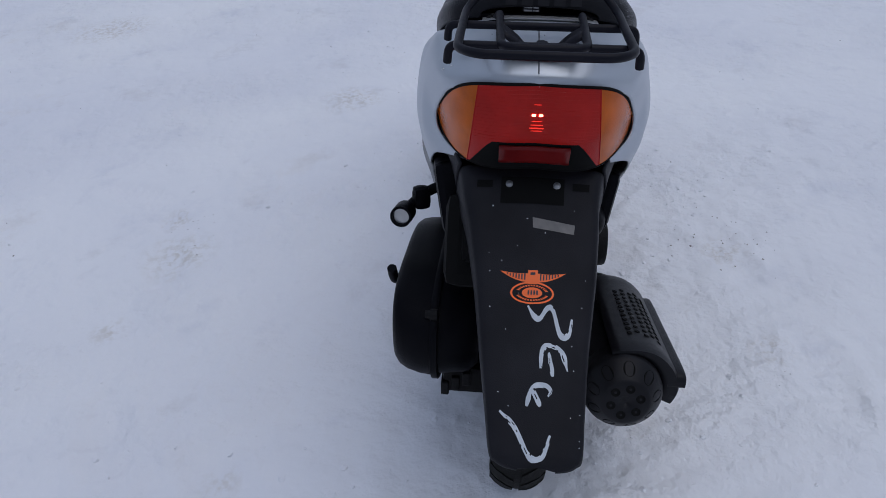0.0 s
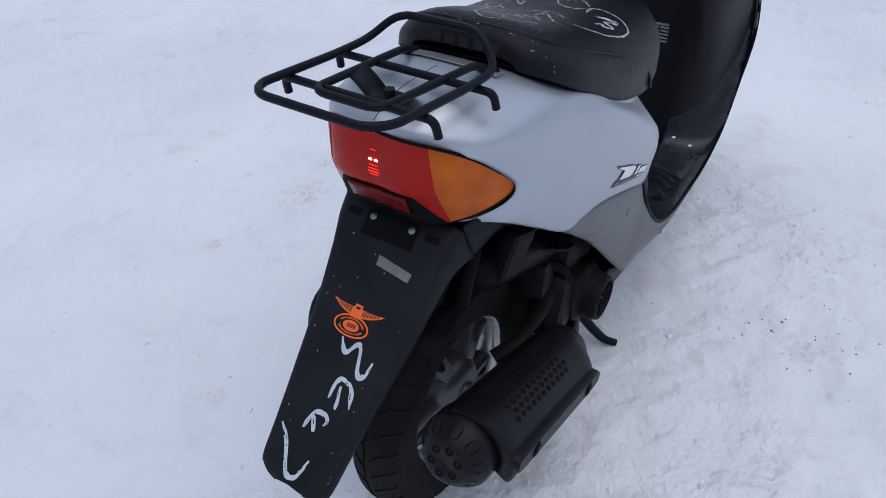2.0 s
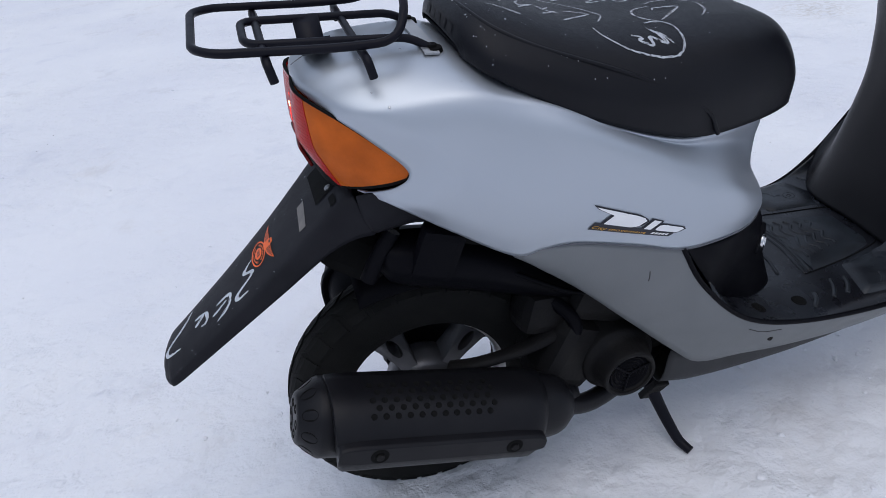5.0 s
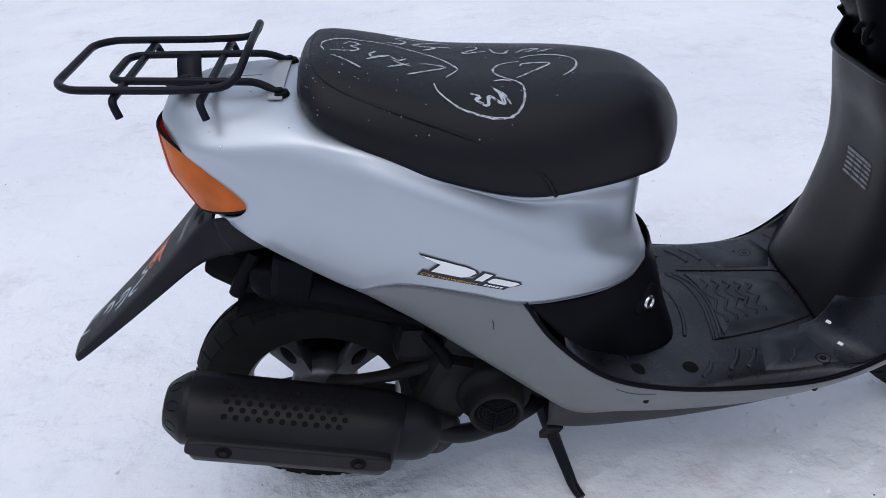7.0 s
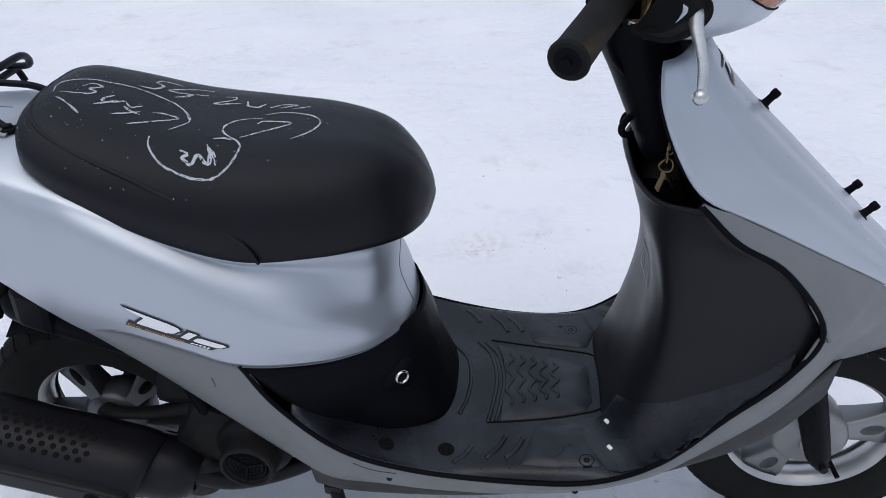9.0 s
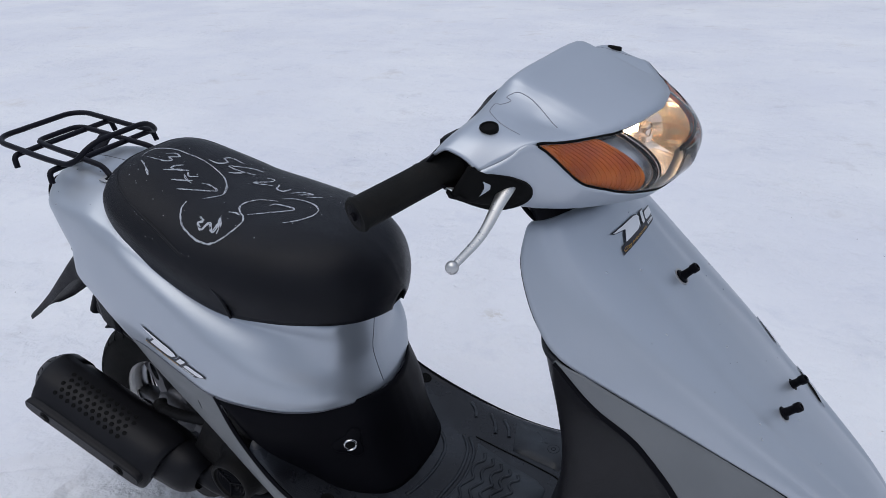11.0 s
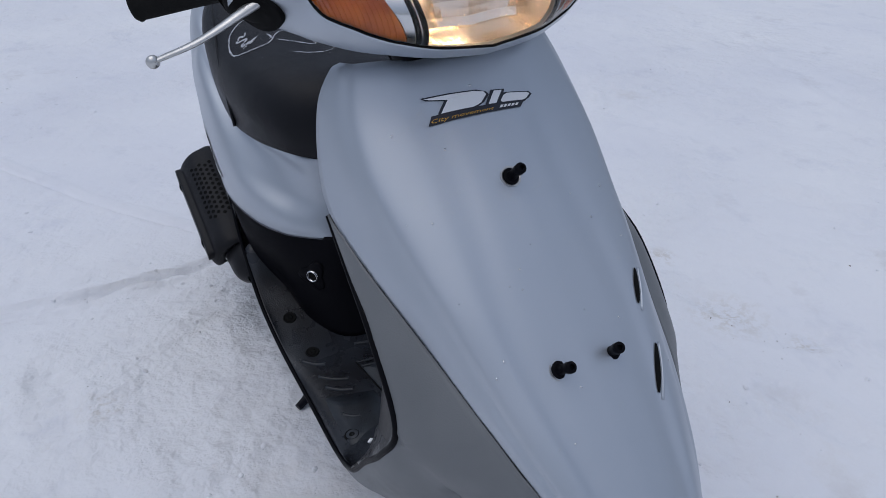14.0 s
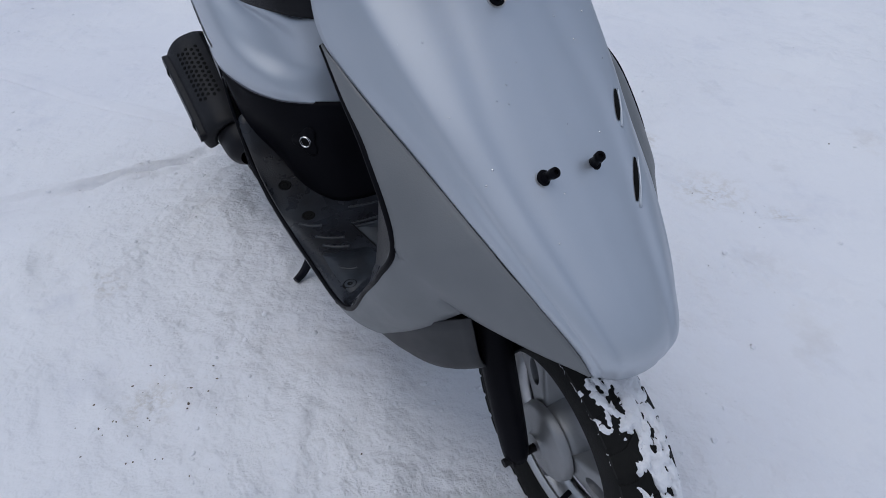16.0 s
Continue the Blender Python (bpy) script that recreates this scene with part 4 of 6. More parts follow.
def engine():
    ob = new("engine")
    ob.parent = scooter
    ob["label"] = "dirty black engine and drive unit"
    # fan cover on the exhaust side
    FAN = Vector((.298, -.040, .240))
    bm = bmesh.new()
    lathe(bm, [(.0001, .124), (.034, .124), (.036, .130), (.040, .131), (.043, .127), (.046, .108), (.050, .098), (.058, .092), (.060, .086), (.064, .062), (.076, .040), (.085, .020), (.085, 0)], FAN, (0, -1, 0), 44, 2)
    fan = part("fan_cover", bm, ENGINE, ob, "round black fan cover with grille")
    for k in range(5):
        turned("grille_ring", [(.004 + .0062 * k, 0), (.0063 + .0062 * k, .002), (.0085 + .0062 * k, 0)], FAN + Vector((0, -.1245, 0)), (0, -1, 0), BLACK, fan, "", 32)
    for a in (0.3, 2.4, 4.5):
        rod("grille_bar", [FAN + Vector((0, -.126, 0)), FAN + Vector((.034 * math.cos(a), -.126, .034 * math.sin(a)))], .002, BLACK, fan)
    # castings round the cylinder, one behind the other
    for name, m, size, edge in (("crankcase", pose(.27, -.02, .27, 0, 20, 0), (.20, .13, .16), .03), ("cylinder_shroud", pose(.36, -.03, .24, 0, -10, 0), (.13, .12, .12), .025),
                                ("shroud_bracket", pose(.20, -.075, .335, 0, 15, 10), (.10, .06, .07), .018), ("fan_neck", pose(.225, -.085, .255, 0, 30, 8), (.10, .09, .12), .025),
                                ("intake_cover", pose(.30, -.06, .33, 0, 25, 5), (.16, .11, .07), .02)):
        bm = bmesh.new()
        box(bm, m, *size, edge)
        part(name, bm, ENGINE, ob)
    turned("exhaust_flange", [(.0001, .03), (.030, .03), (.040, .020), (.044, 0), (.040, -.025), (.020, -.035)], (.196, -.120, .172), (.5, -.85, -.1), EXHAUST, ob, "", 28)
    rod("hose", [(.20, -.095, .36), (.228, -.118, .335), (.232, -.115, .29), (.27, -.09, .26)], .011, BLACK, ob, "", .03)
    rod("cable", [(.10, -.10, .46), (.17, -.12, .42), (.23, -.12, .38), (.30, -.10, .36), (.38, -.06, .34)], .004, BLACK, ob, "", .04)
    # belt case on the other side: an inner half, a joint flange and a domed outer cover
    def case(name, stations, label=""):
        rows = []
        for y, grow, lift in stations:
            ring = []
            for k in range(48):
                w = 2 * math.pi * k / 48
                c, q = math.cos(w), math.sin(w)
                far = .5 + .5 * c
                h = (.116 * (1 - far) + .072 * far) * grow
                ring.append((.120 + (.235 * grow) * abs(c) ** .8 * (1 if c > 0 else -1), y, .300 - .085 * far + lift + h * abs(q) ** .85 * (1 if q > 0 else -1)))
            rows.append(ring)
        bm = bmesh.new()
        sheet(bm, rows, close=True, cap=True)
        return part(name, bm, BLACK, ob, label)

    case("case_half", ((.060, .86, 0), (.075, .94, 0), (.122, .97, 0)))
    case("case_flange", ((.120, 1.0, 0), (.1215, 1.015, 0), (.131, 1.015, 0), (.1325, 1.0, 0)))
    case("belt_case", ((.131, .985, 0), (.150, .98, 0), (.172, .955, .002), (.184, .925, .004), (.191, .88, .005), (.194, .80, .006), (.1955, .4, .006)), "rounded black belt case")
    for x, z in ((-.090, .36), (-.085, .24), (.02, .165)):
        turned("case_bolt", [(.0001, .006), (.006, .006), (.0065, 0), (.009, -.002), (.009, -.012)], (x, .134, z), (0, 1, 0), ENGINE, ob, "", 10)
    bm = bmesh.new()
    box(bm, pose(.00, .080, .160, 0, 10, 0), .06, .08, .05, .008)
    for k in range(3):
        box(bm, pose(-.02, .080 + .018 * k, .172 - .012 * k), .03, .014, .03, .003)
    part("gear_case", bm, ENGINE, ob)
    # air box behind the wheel, near-black for the shaded void there, and the inner mudguard
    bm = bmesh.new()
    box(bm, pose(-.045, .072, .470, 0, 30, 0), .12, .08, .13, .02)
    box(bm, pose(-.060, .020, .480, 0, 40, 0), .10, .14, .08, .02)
    part("air_box", bm, DARK, ob, "air filter box with the void's shade in its colour")
    rows = []
    for k in range(8):
        a = -.36 + 1.31 * k / 7
        rows.append([(.222 * math.sin(a), y, .2 + (.228 - 4.0 * y * y) * math.cos(a) + .02) for y in (-.075, -.05, 0, .05, .075)])
    bm = bmesh.new()
    sheet(bm, catmull(rows, 4))
    part("inner_mudguard", bm, BLACK, ob, "black inner mudguard over the wheel", 0.003)
    bm = bmesh.new()
    rows = [[(x, -.060, z0), (x, -.060 - .045 * h, z0 - .008 * h), (x, -.060 - .058 * h, z0 - .040 * h), (x, -.060 - .035 * h, z0 - .078 * h)]
            for x, z0, h in ((-.043, .500, .2), (-.038, .509, .55), (-.020, .518, .85), (.05, .505, 1), (.12, .472, .95), (.19, .425, .8), (.24, .38, .6))]
    P = fill(np.array(rows), 4, 4)
    sheet(bm, P)
    part("wheel_cover", bm, BLACK, ob, "black plastic cover over the wheel", 0.003)
    # added boxes and a sheet, near-black for the shade under the body
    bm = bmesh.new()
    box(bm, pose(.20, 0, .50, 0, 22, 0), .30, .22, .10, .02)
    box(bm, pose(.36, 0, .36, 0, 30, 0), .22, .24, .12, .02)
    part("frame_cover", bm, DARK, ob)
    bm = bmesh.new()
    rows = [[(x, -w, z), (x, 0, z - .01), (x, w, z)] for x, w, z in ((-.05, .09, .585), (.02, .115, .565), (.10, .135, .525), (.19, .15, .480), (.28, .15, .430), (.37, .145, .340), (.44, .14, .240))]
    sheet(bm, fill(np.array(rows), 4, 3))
    part("under_tray", bm, DARK, ob, "added sheet, near-black for the shade under the body", 0.003)
    rod("shock_absorber", [(-.02, -.085, .535), (-.045, -.088, .500), (-.062, -.090, .470)], .011, BLACK, ob, "", .01, 12)
    for name, m, size in (("arm_cover", pose(.005, .105, .515, -8, 18, 6), (.075, .050, .105)), ("hose_clip", pose(.135, .172, .425, 0, 10, 20), (.030, .030, .040)), ("rear_stay", pose(.030, -.112, .505, 8, 18, -6), (.060, .030, .085))):
        bm = bmesh.new()
        box(bm, m, *size, .012)
        part(name, bm, BLACK, ob)
    # kick lever, breather tube
    rod("kick_lever", [(.12, .195, .28), (.07, .205, .30), (.035, .207, .325), (.025, .208, .355)], .008, BLACK, ob, "", .02)
    rod("breather_tube", [(.16, .13, .44), (.155, .165, .425), (.135, .185, .415), (.105, .198, .411)], .009, BLACK, ob, "", .02)
    turned("breather_cup", [(.0001, .004), (.0135, .004), (.0138, .010), (.0180, .010), (.0185, 0), (.0180, -.025), (.011, -.030)], (.098, .200, .411), (-1, .1, .25), BLACK, ob, "", 24)
    turned("breather_face", [(.0001, .0055), (.0132, .0050)], (.098, .200, .411), (-1, .1, .25), RIMLIP, ob, "pale round face", 24)


engine()


def stand():
    ob = new("centre_stand")
    ob.parent = scooter
    ob["label"] = "black steel stand with its feet in the snow"
    for s in (1, -1):
        bm = bmesh.new()
        tube(bm, [(.378, -.065 * s, .190), (.390, -.078 * s, .120), (.406, -.100 * s, .066), (.418, -.124 * s, .030), (.426, -.145 * s, .010), (.436, -.167 * s, .003)], [.013, .013, .011, .010, .009, .008], 10, 5)
        part("stand_leg", bm, RACKP, ob)
    bm = bmesh.new()
    box(bm, pose(.396, -.094, .100, 25, 12, 0), .028, .012, .062, .003)
    part("spring_plate", bm, ENGINE, ob)


stand()


# ---- handlebar, headlight ----
TOP = [  # y, then x and z of rear edge, crest, upper, middle, lamp edge
    (0, .797, .976, .815, .992, .838, .984, .884, .972, .950, .948), (-.05, .797, .976, .815, .992, .838, .984, .880, .971, .941, .946),
    (-.084, .797, .975, .815, .9895, .838, .982, .872, .970, .929, .9445), (-.097, .797, .971, .815, .983, .838, .978, .867, .9665, .922, .9448),
    (-.108, .797, .968, .816, .977, .838, .972, .864, .961, .916, .9455), (-.120, .797, .965, .816, .973, .838, .967, .861, .9565, .908, .946),
    (-.132, .797, .962, .816, .970, .838, .964, .858, .9565, .901, .947), (-.146, .797, .960, .816, .968, .837, .963, .853, .958, .891, .9485),
    (-.165, .796, .957, .814, .966, .832, .962, .847, .958, .876, .951), (-.190, .792, .951, .808, .960, .822, .959, .836, .954, .857, .942),
    (-.212, .791, .944, .803, .951, .814, .949, .826, .944, .839, .934)]
LOW = [  # y, then x and z of lamp edge, front, middle, rear
    (0, .970, .871, .952, .859, .900, .852, .835, .866), (-.05, .965, .876, .947, .863, .895, .855, .830, .868), (-.084, .952, .883, .932, .868, .885, .859, .826, .872),
    (-.097, .946, .887, .925, .870, .880, .861, .824, .874), (-.108, .939, .891, .918, .872, .875, .863, .822, .876), (-.120, .932, .897, .911, .876, .870, .866, .820, .879),
    (-.132, .925, .9025, .904, .880, .865, .870, .818, .882), (-.146, .912, .913, .894, .887, .860, .875, .815, .886), (-.165, .876, .951, .875, .905, .850, .883, .812, .893),
    (-.190, .857, .942, .862, .914, .838, .893, .808, .902), (-.212, .839, .934, .846, .918, .828, .904, .802, .910)]


def section(rows):
    return [[(r[k], r[0], r[k + 1]) for k in range(1, len(r), 2)] for r in rows]


def edge_at(rows, col, y):
    line = catmull(np.array([(-r[0], r[col], r[col + 1]) for r in rows]), 6)
    return np.interp(abs(y), line[:, 0], line[:, 1]), np.interp(abs(y), line[:, 0], line[:, 2])


def handlebar():
    ob = new("handlebar")
    ob.parent = scooter
    ob["label"] = "silver handlebar cowl with headlight, grips and levers"
    ob.matrix_local = Matrix.Translation((.871, -.003, .006)) @ pose(0, 0, 0, 0, 0, -3.8) @ Matrix.Translation((-.86, 0, 0))
    for nm, rows, lab in (("upper_cowl", TOP, "silver painted upper cowl"), ("lower_cowl", LOW, "silver painted lower cowl")):
        P = fill(np.array(section(rows)), 6, 5).transpose(1, 0, 2)
        bm = bmesh.new()
        sheet(bm, mirrored(P))
        part(nm, bm, SILVER, ob, lab, 0.003)
    cowl = [o for o in ob.children if o.name.startswith(("upper_cowl", "lower_cowl"))]
    trees = [surface(o) for o in cowl]

    def on_cowl(q, n, rise):
        hits = [tree.find_nearest(q + n * .004) for tree in trees]
        p, m = min(((g[0], g[1]) for g in hits), key=lambda g: (g[0] - q).length)
        return p + (m if m.dot(n) > 0 else -m) * (rise + .0012)

    back = []
    for t, l in zip(TOP, LOW):
        back.append([(t[1], t[0], t[2]), (t[1] - .018, t[0], t[2] - .018), (l[7] - .035, t[0], (t[2] + l[8]) / 2), (l[7], t[0], l[8])])
    P = fill(np.array(back), 6, 5).transpose(1, 0, 2)
    bm = bmesh.new()
    sheet(bm, mirrored(P))
    part("rear_cowl", bm, BLACK, ob, "black rear cowl", 0.003)
    # lamp unit: one clear cover; behind it the reflector bowl, dark dividers, bright corners and ribbed amber lenses
    NV, END = 20, .1635

    def face(y, v, inset=0.0):
        xt, zt = edge_at(TOP, 9, y)
        xb, zb = edge_at(LOW, 1, y)
        b = .026 * 4 * v * (1 - v) * max(0, 1 - (abs(y) / .165) ** 3) * min(1, (zt - zb) / .05) + .010 * v * (1 - v)
        return Vector((xt + (xb - xt) * v + b - inset, y, zt + (zb - zt) * v))

    def strip(y0, y1, n, inset=0.0, v0=0.0, v1=1.0):
        bm, rows = bmesh.new(), []
        for j in range(NV + 1):
            v = v0 + (v1 - v0) * j / NV
            a, b = y0(v), y1(v)
            rows.append([face(a + (b - a) * i / n, v, inset) for i in range(n + 1)])
        sheet(bm, rows)
        return bm

    def lim(v):
        return .0855 - .0155 * v

    def inner(v):
        return lim(v) - .011

    def band(v):
        return lim(v) + .023 - .016 * v ** .8

    lamp = part("headlight_lens", strip(lambda v: -END, lambda v: END, 90, -.0008), CLEAR, ob, "clear cover over headlight and turn signals")
    lamp.visible_shadow = False
    for s in (1, -1):
        part("lamp_divider", strip(lambda v: s * inner(v), lambda v: s * lim(v), 3, .005), DARK, ob, "dark divider")
        part("signal_surround", strip(lambda v: s * lim(v), lambda v: s * band(v), 6, .006), CHROME, ob, "bright corner beside the signal")
        lens = part("turn_lens", strip(lambda v: s * band(v), lambda v: s * END, 20, .004), AMBERF, ob, "ribbed amber turn signal lens")
        bm = bmesh.new()
        tube(bm, [tuple(face(s * (lim(k / 10) - .005), k / 10, .003)) for k in range(11)], .0009, 6, 1)
        part("trim_line", bm, CHROME, ob, "thin bright line")
        bm = bmesh.new()
        for k in range(15):
            pts = []
            for m in range(8):
                v = .04 + .92 * m / 7
                y = band(v) + .0030 + .0045 * k + .012 * (v - .5)
                if band(v) + .001 < y < .154:
                    pts.append(tuple(face(s * y, v, .0034)))
            if len(pts) > 2:
                tube(bm, pts, .0009, 5, 1)
        part("lens_rib", bm, AMBERF, lens)
    # frame line round the cover
    bm = bmesh.new()
    tube(bm, [tuple(face(-END + 2 * END * k / 80, 1) + Vector((.0004, 0, 0))) for k in range(81)], .0015, 6, 1)
    for s in (1, -1):
        tube(bm, [tuple(face(s * (.078 + (END - .078) * k / 30), 0) + Vector((.0004, 0, 0))) for k in range(31)], .0015, 6, 1)
    part("lamp_gasket", bm, DARK, ob)
    # faceted reflector bowl
    bm = bmesh.new()
    rows = []
    for j in range(11):
        v = j / 10
        row = []
        for i in range(19):
            u = -1 + 2 * i / 18
            p = face(u * inner(v), v, .006)
            d = max(0.0, (1 - u ** 4) * (1 - (2 * v - 1) ** 4))
            row.append((p.x - .058 * d ** .6 - .006, p.y, p.z))
        rows.append(row)
    sheet(bm, rows, smooth=False)
    bowl = part("reflector_bowl", bm, REFLECT, ob, "faceted mirror headlight reflector")
    turned("bulb_cap", [(.0001, .004), (.007, .004), (.009, .001), (.0095, -.008), (.006, -.010)], (.934, 0, .921), (1, 0, -.1), REFLECT, bowl, "", 20)
    bm = bmesh.new()
    bmesh.ops.create_uvsphere(bm, u_segments=16, v_segments=10, radius=.0075, matrix=Matrix.Translation((.912, 0, .923)) @ Matrix.Diagonal((2.0, 1, 1, 1)))
    part("bulb", bm, HEADBULB, ob, "lit warm headlight bulb")
    for s in (1, -1):
        # grip, switch housing, lever and its opening
        bm = bmesh.new()
        a, b = Vector((.803, -.150 * s, .928)), Vector((.751, -.293 * s, .9045))
        tube(bm, [tuple(a.lerp(b, t)) for t in (0, .10, .16, .18, .6, .965, .98, 1)], [.020, .023, .023, .0172, .0168, .0172, .0185, .0165], 20, 1)
        grip = part("grip", bm, RUBBER, ob, "black rubber grip")
        turned("bar_end", [(.0001, .004), (.004, .004), (.0045, .001), (.012, .0005)], b, (b - a), BLACK, grip, "", 16)
        bm = bmesh.new()
        m = look(a.lerp(b, .08), b)
        box(bm, m, .050, .048, .040, .012)
        part("switch_housing", bm, BLACK, ob)
        bm = bmesh.new()
        pts = [(.850, -.172 * s, .918), (.858, -.188 * s, .914), (.860, -.210 * s, .904), (.862, -.248 * s, .888), (.857, -.288 * s, .876)]
        up = 0 if s > 0 else .010
        pts = [(x, y, z + up * min(1, k / 2)) for k, (x, y, z) in enumerate(pts)]
        tube(bm, pts, [.0120, .0095, .0066, .0050, .0040], 12, 6, flat=.55)
        bmesh.ops.create_uvsphere(bm, u_segments=14, v_segments=10, radius=.0064, matrix=Matrix.Translation((.856, -.291 * s, .875 + up)))
        for f in bm.faces:
            f.smooth = True
        part("brake_lever", bm, LEVER, ob, "scuffed aluminium brake lever")
        # dark oval opening that the lever comes out of, laid on the cowl
        bm = bmesh.new()
        c, n = Vector((.840, -.190 * s, .909)), Vector((.44, -.80 * s, -.35)).normalized()
        e1 = Vector((.86, .47 * s, -.14)).normalized()
        e1 = (e1 - n * e1.dot(n)).normalized()
        e2 = n.cross(e1)
        rings = []
        for kk, dd in ((1.10, .0000), (1.05, .0020), (.99, .0020), (.94, .0006), (.82, .0006), (.7, .0006), (.58, .0006), (.46, .0006), (.34, .0006), (.22, .0006), (.1, .0006), (.01, .0006)):
            row = []
            for k in range(32):
                w = 2 * math.pi * k / 32
                q = c + e1 * .040 * kk * math.cos(w) + e2 * .021 * kk * math.sin(w)
                row.append(on_cowl(q, n, dd + (.0030 if kk < 1.08 else 0)))
            rings.append(row)
        sheet(bm, rings, close=True)
        part("lever_opening", bm, DARK, ob)
        # dark disc in place of the shaded mirror hole
        turned("mirror_plug", [(.0001, .002), (.0070, .002), (.0078, .0036), (.0094, .0028), (.0097, -.002)], on_cowl(Vector((.832, -.173 * s, .966)), Vector((0, 0, 1)), -.0012), (.10, -.22 * s, 1), DARK, ob, "", 24)
        rod("brake_cable", [(.838, -.150 * s, .905), (.835, -.165 * s, .888), (.828, -.150 * s, .878), (.83, -.10 * s, .862)], .004, BLACK, ob, "", .02)


handlebar()


# ---- prints and small parts laid on the bodywork ----
def named(name, parent=None):
    return next(o for o in (parent or scooter).children if o.name.split(".")[0] == name)


def layer(polys, tree, place, way, rise, bm=None, reach=.2):
    """Flat outlines (u, v) carried by place() to points, then along way onto a surface and raised a little."""
    bm = bm or bmesh.new()
    way = Vector(way).normalized()
    for poly in polys:
        vs = []
        for u, v in poly:
            p = Vector(place(u, v))
            hit = tree.ray_cast(p - way * reach * .5, way, reach)
            q = hit[0] if hit[0] is not None else p
            vs.append(bm.verts.new(q - way * rise))
        if len(vs) > 2:
            bm.faces.new(vs)
    return bm


def strokes(name, lines, width, tree, mat, parent, label, seed, dry=0.12, rise=.0006, taper=True):
    """Hand-drawn lines seen from above, as thin paint with an uneven edge and dry gaps."""
    rng = random.Random(seed)
    bm = bmesh.new()
    for line in lines:
        wide = width
        if isinstance(line, tuple):
            line, wide = line
        pts = catmull(np.array(line, float), 7)
        # even steps
        seg = np.hypot(*np.diff(pts, axis=0).T)
        s = np.concatenate([[0], np.cumsum(seg)])
        n = max(4, int(s[-1] / .0022))
        at = np.linspace(0, s[-1], n)
        pts = np.stack([np.interp(at, s, pts[:, 0]), np.interp(at, s, pts[:, 1])], axis=1)
        tan = np.gradient(pts, axis=0)
        tan /= np.linalg.norm(tan, axis=1)[:, None] + 1e-9
        nor = np.stack([-tan[:, 1], tan[:, 0]], axis=1)
        lanes = 5
        half = [wide * .5 * (.8 + .35 * noise.noise(Vector((i * .21, seed, wide * 99)))) * (1 if not taper else min(1, .45 + 4 * min(i, n - 1 - i) / n)) for i in range(n)]
        for k in range(lanes):
            gap = 0
            for i in range(n - 1):
                if gap > 0:
                    gap -= 1
                    continue
                edge = 2.0 if k in (0, lanes - 1) else 1.0
                if rng.random() < dry * edge:
                    gap = rng.randint(0, 2)
                    continue
                quad = []
                for ii, kk in ((i, k), (i + 1, k), (i + 1, k + 1), (i, k + 1)):
                    f = (kk / lanes * 2 - 1) * half[ii]
                    quad.append(tuple(pts[ii] + nor[ii] * f))
                layer([quad], tree, lambda u, v: (u, v, .9), (0, 0, -1), rise, bm, 1.8)
    return part(name, bm, mat, parent, label)


def writing(text, size):
    """Outlines of letters in the built-in font, as (faces, width)."""
    cu = bpy.data.curves.new("lettering", "FONT")
    cu.body, cu.size, cu.resolution_u = text, size, 2
    ob = new("lettering", cu)
    me = ob.evaluated_get(bpy.context.evaluated_depsgraph_get()).to_mesh()
    polys = [[(me.vertices[i].co.x, me.vertices[i].co.y) for i in p.vertices] for p in me.polygons]
    bpy.data.objects.remove(ob)
    bpy.data.curves.remove(cu)
    xs = [x for p in polys for x, _ in p]
    return polys, min(xs), max(xs)


def slab(u0, u1, v0, v1, lean=0.0, n=6):
    """A slanted bar in sticker units, cut into short pieces so that it follows the surface."""
    out = []
    for i in range(n):
        a, b = u0 + (u1 - u0) * i / n, u0 + (u1 - u0) * (i + 1) / n
        out.append([(a + lean * v0, v0), (b + lean * v0, v0), (b + lean * v1, v1), (a + lean * v1, v1)])
    return out


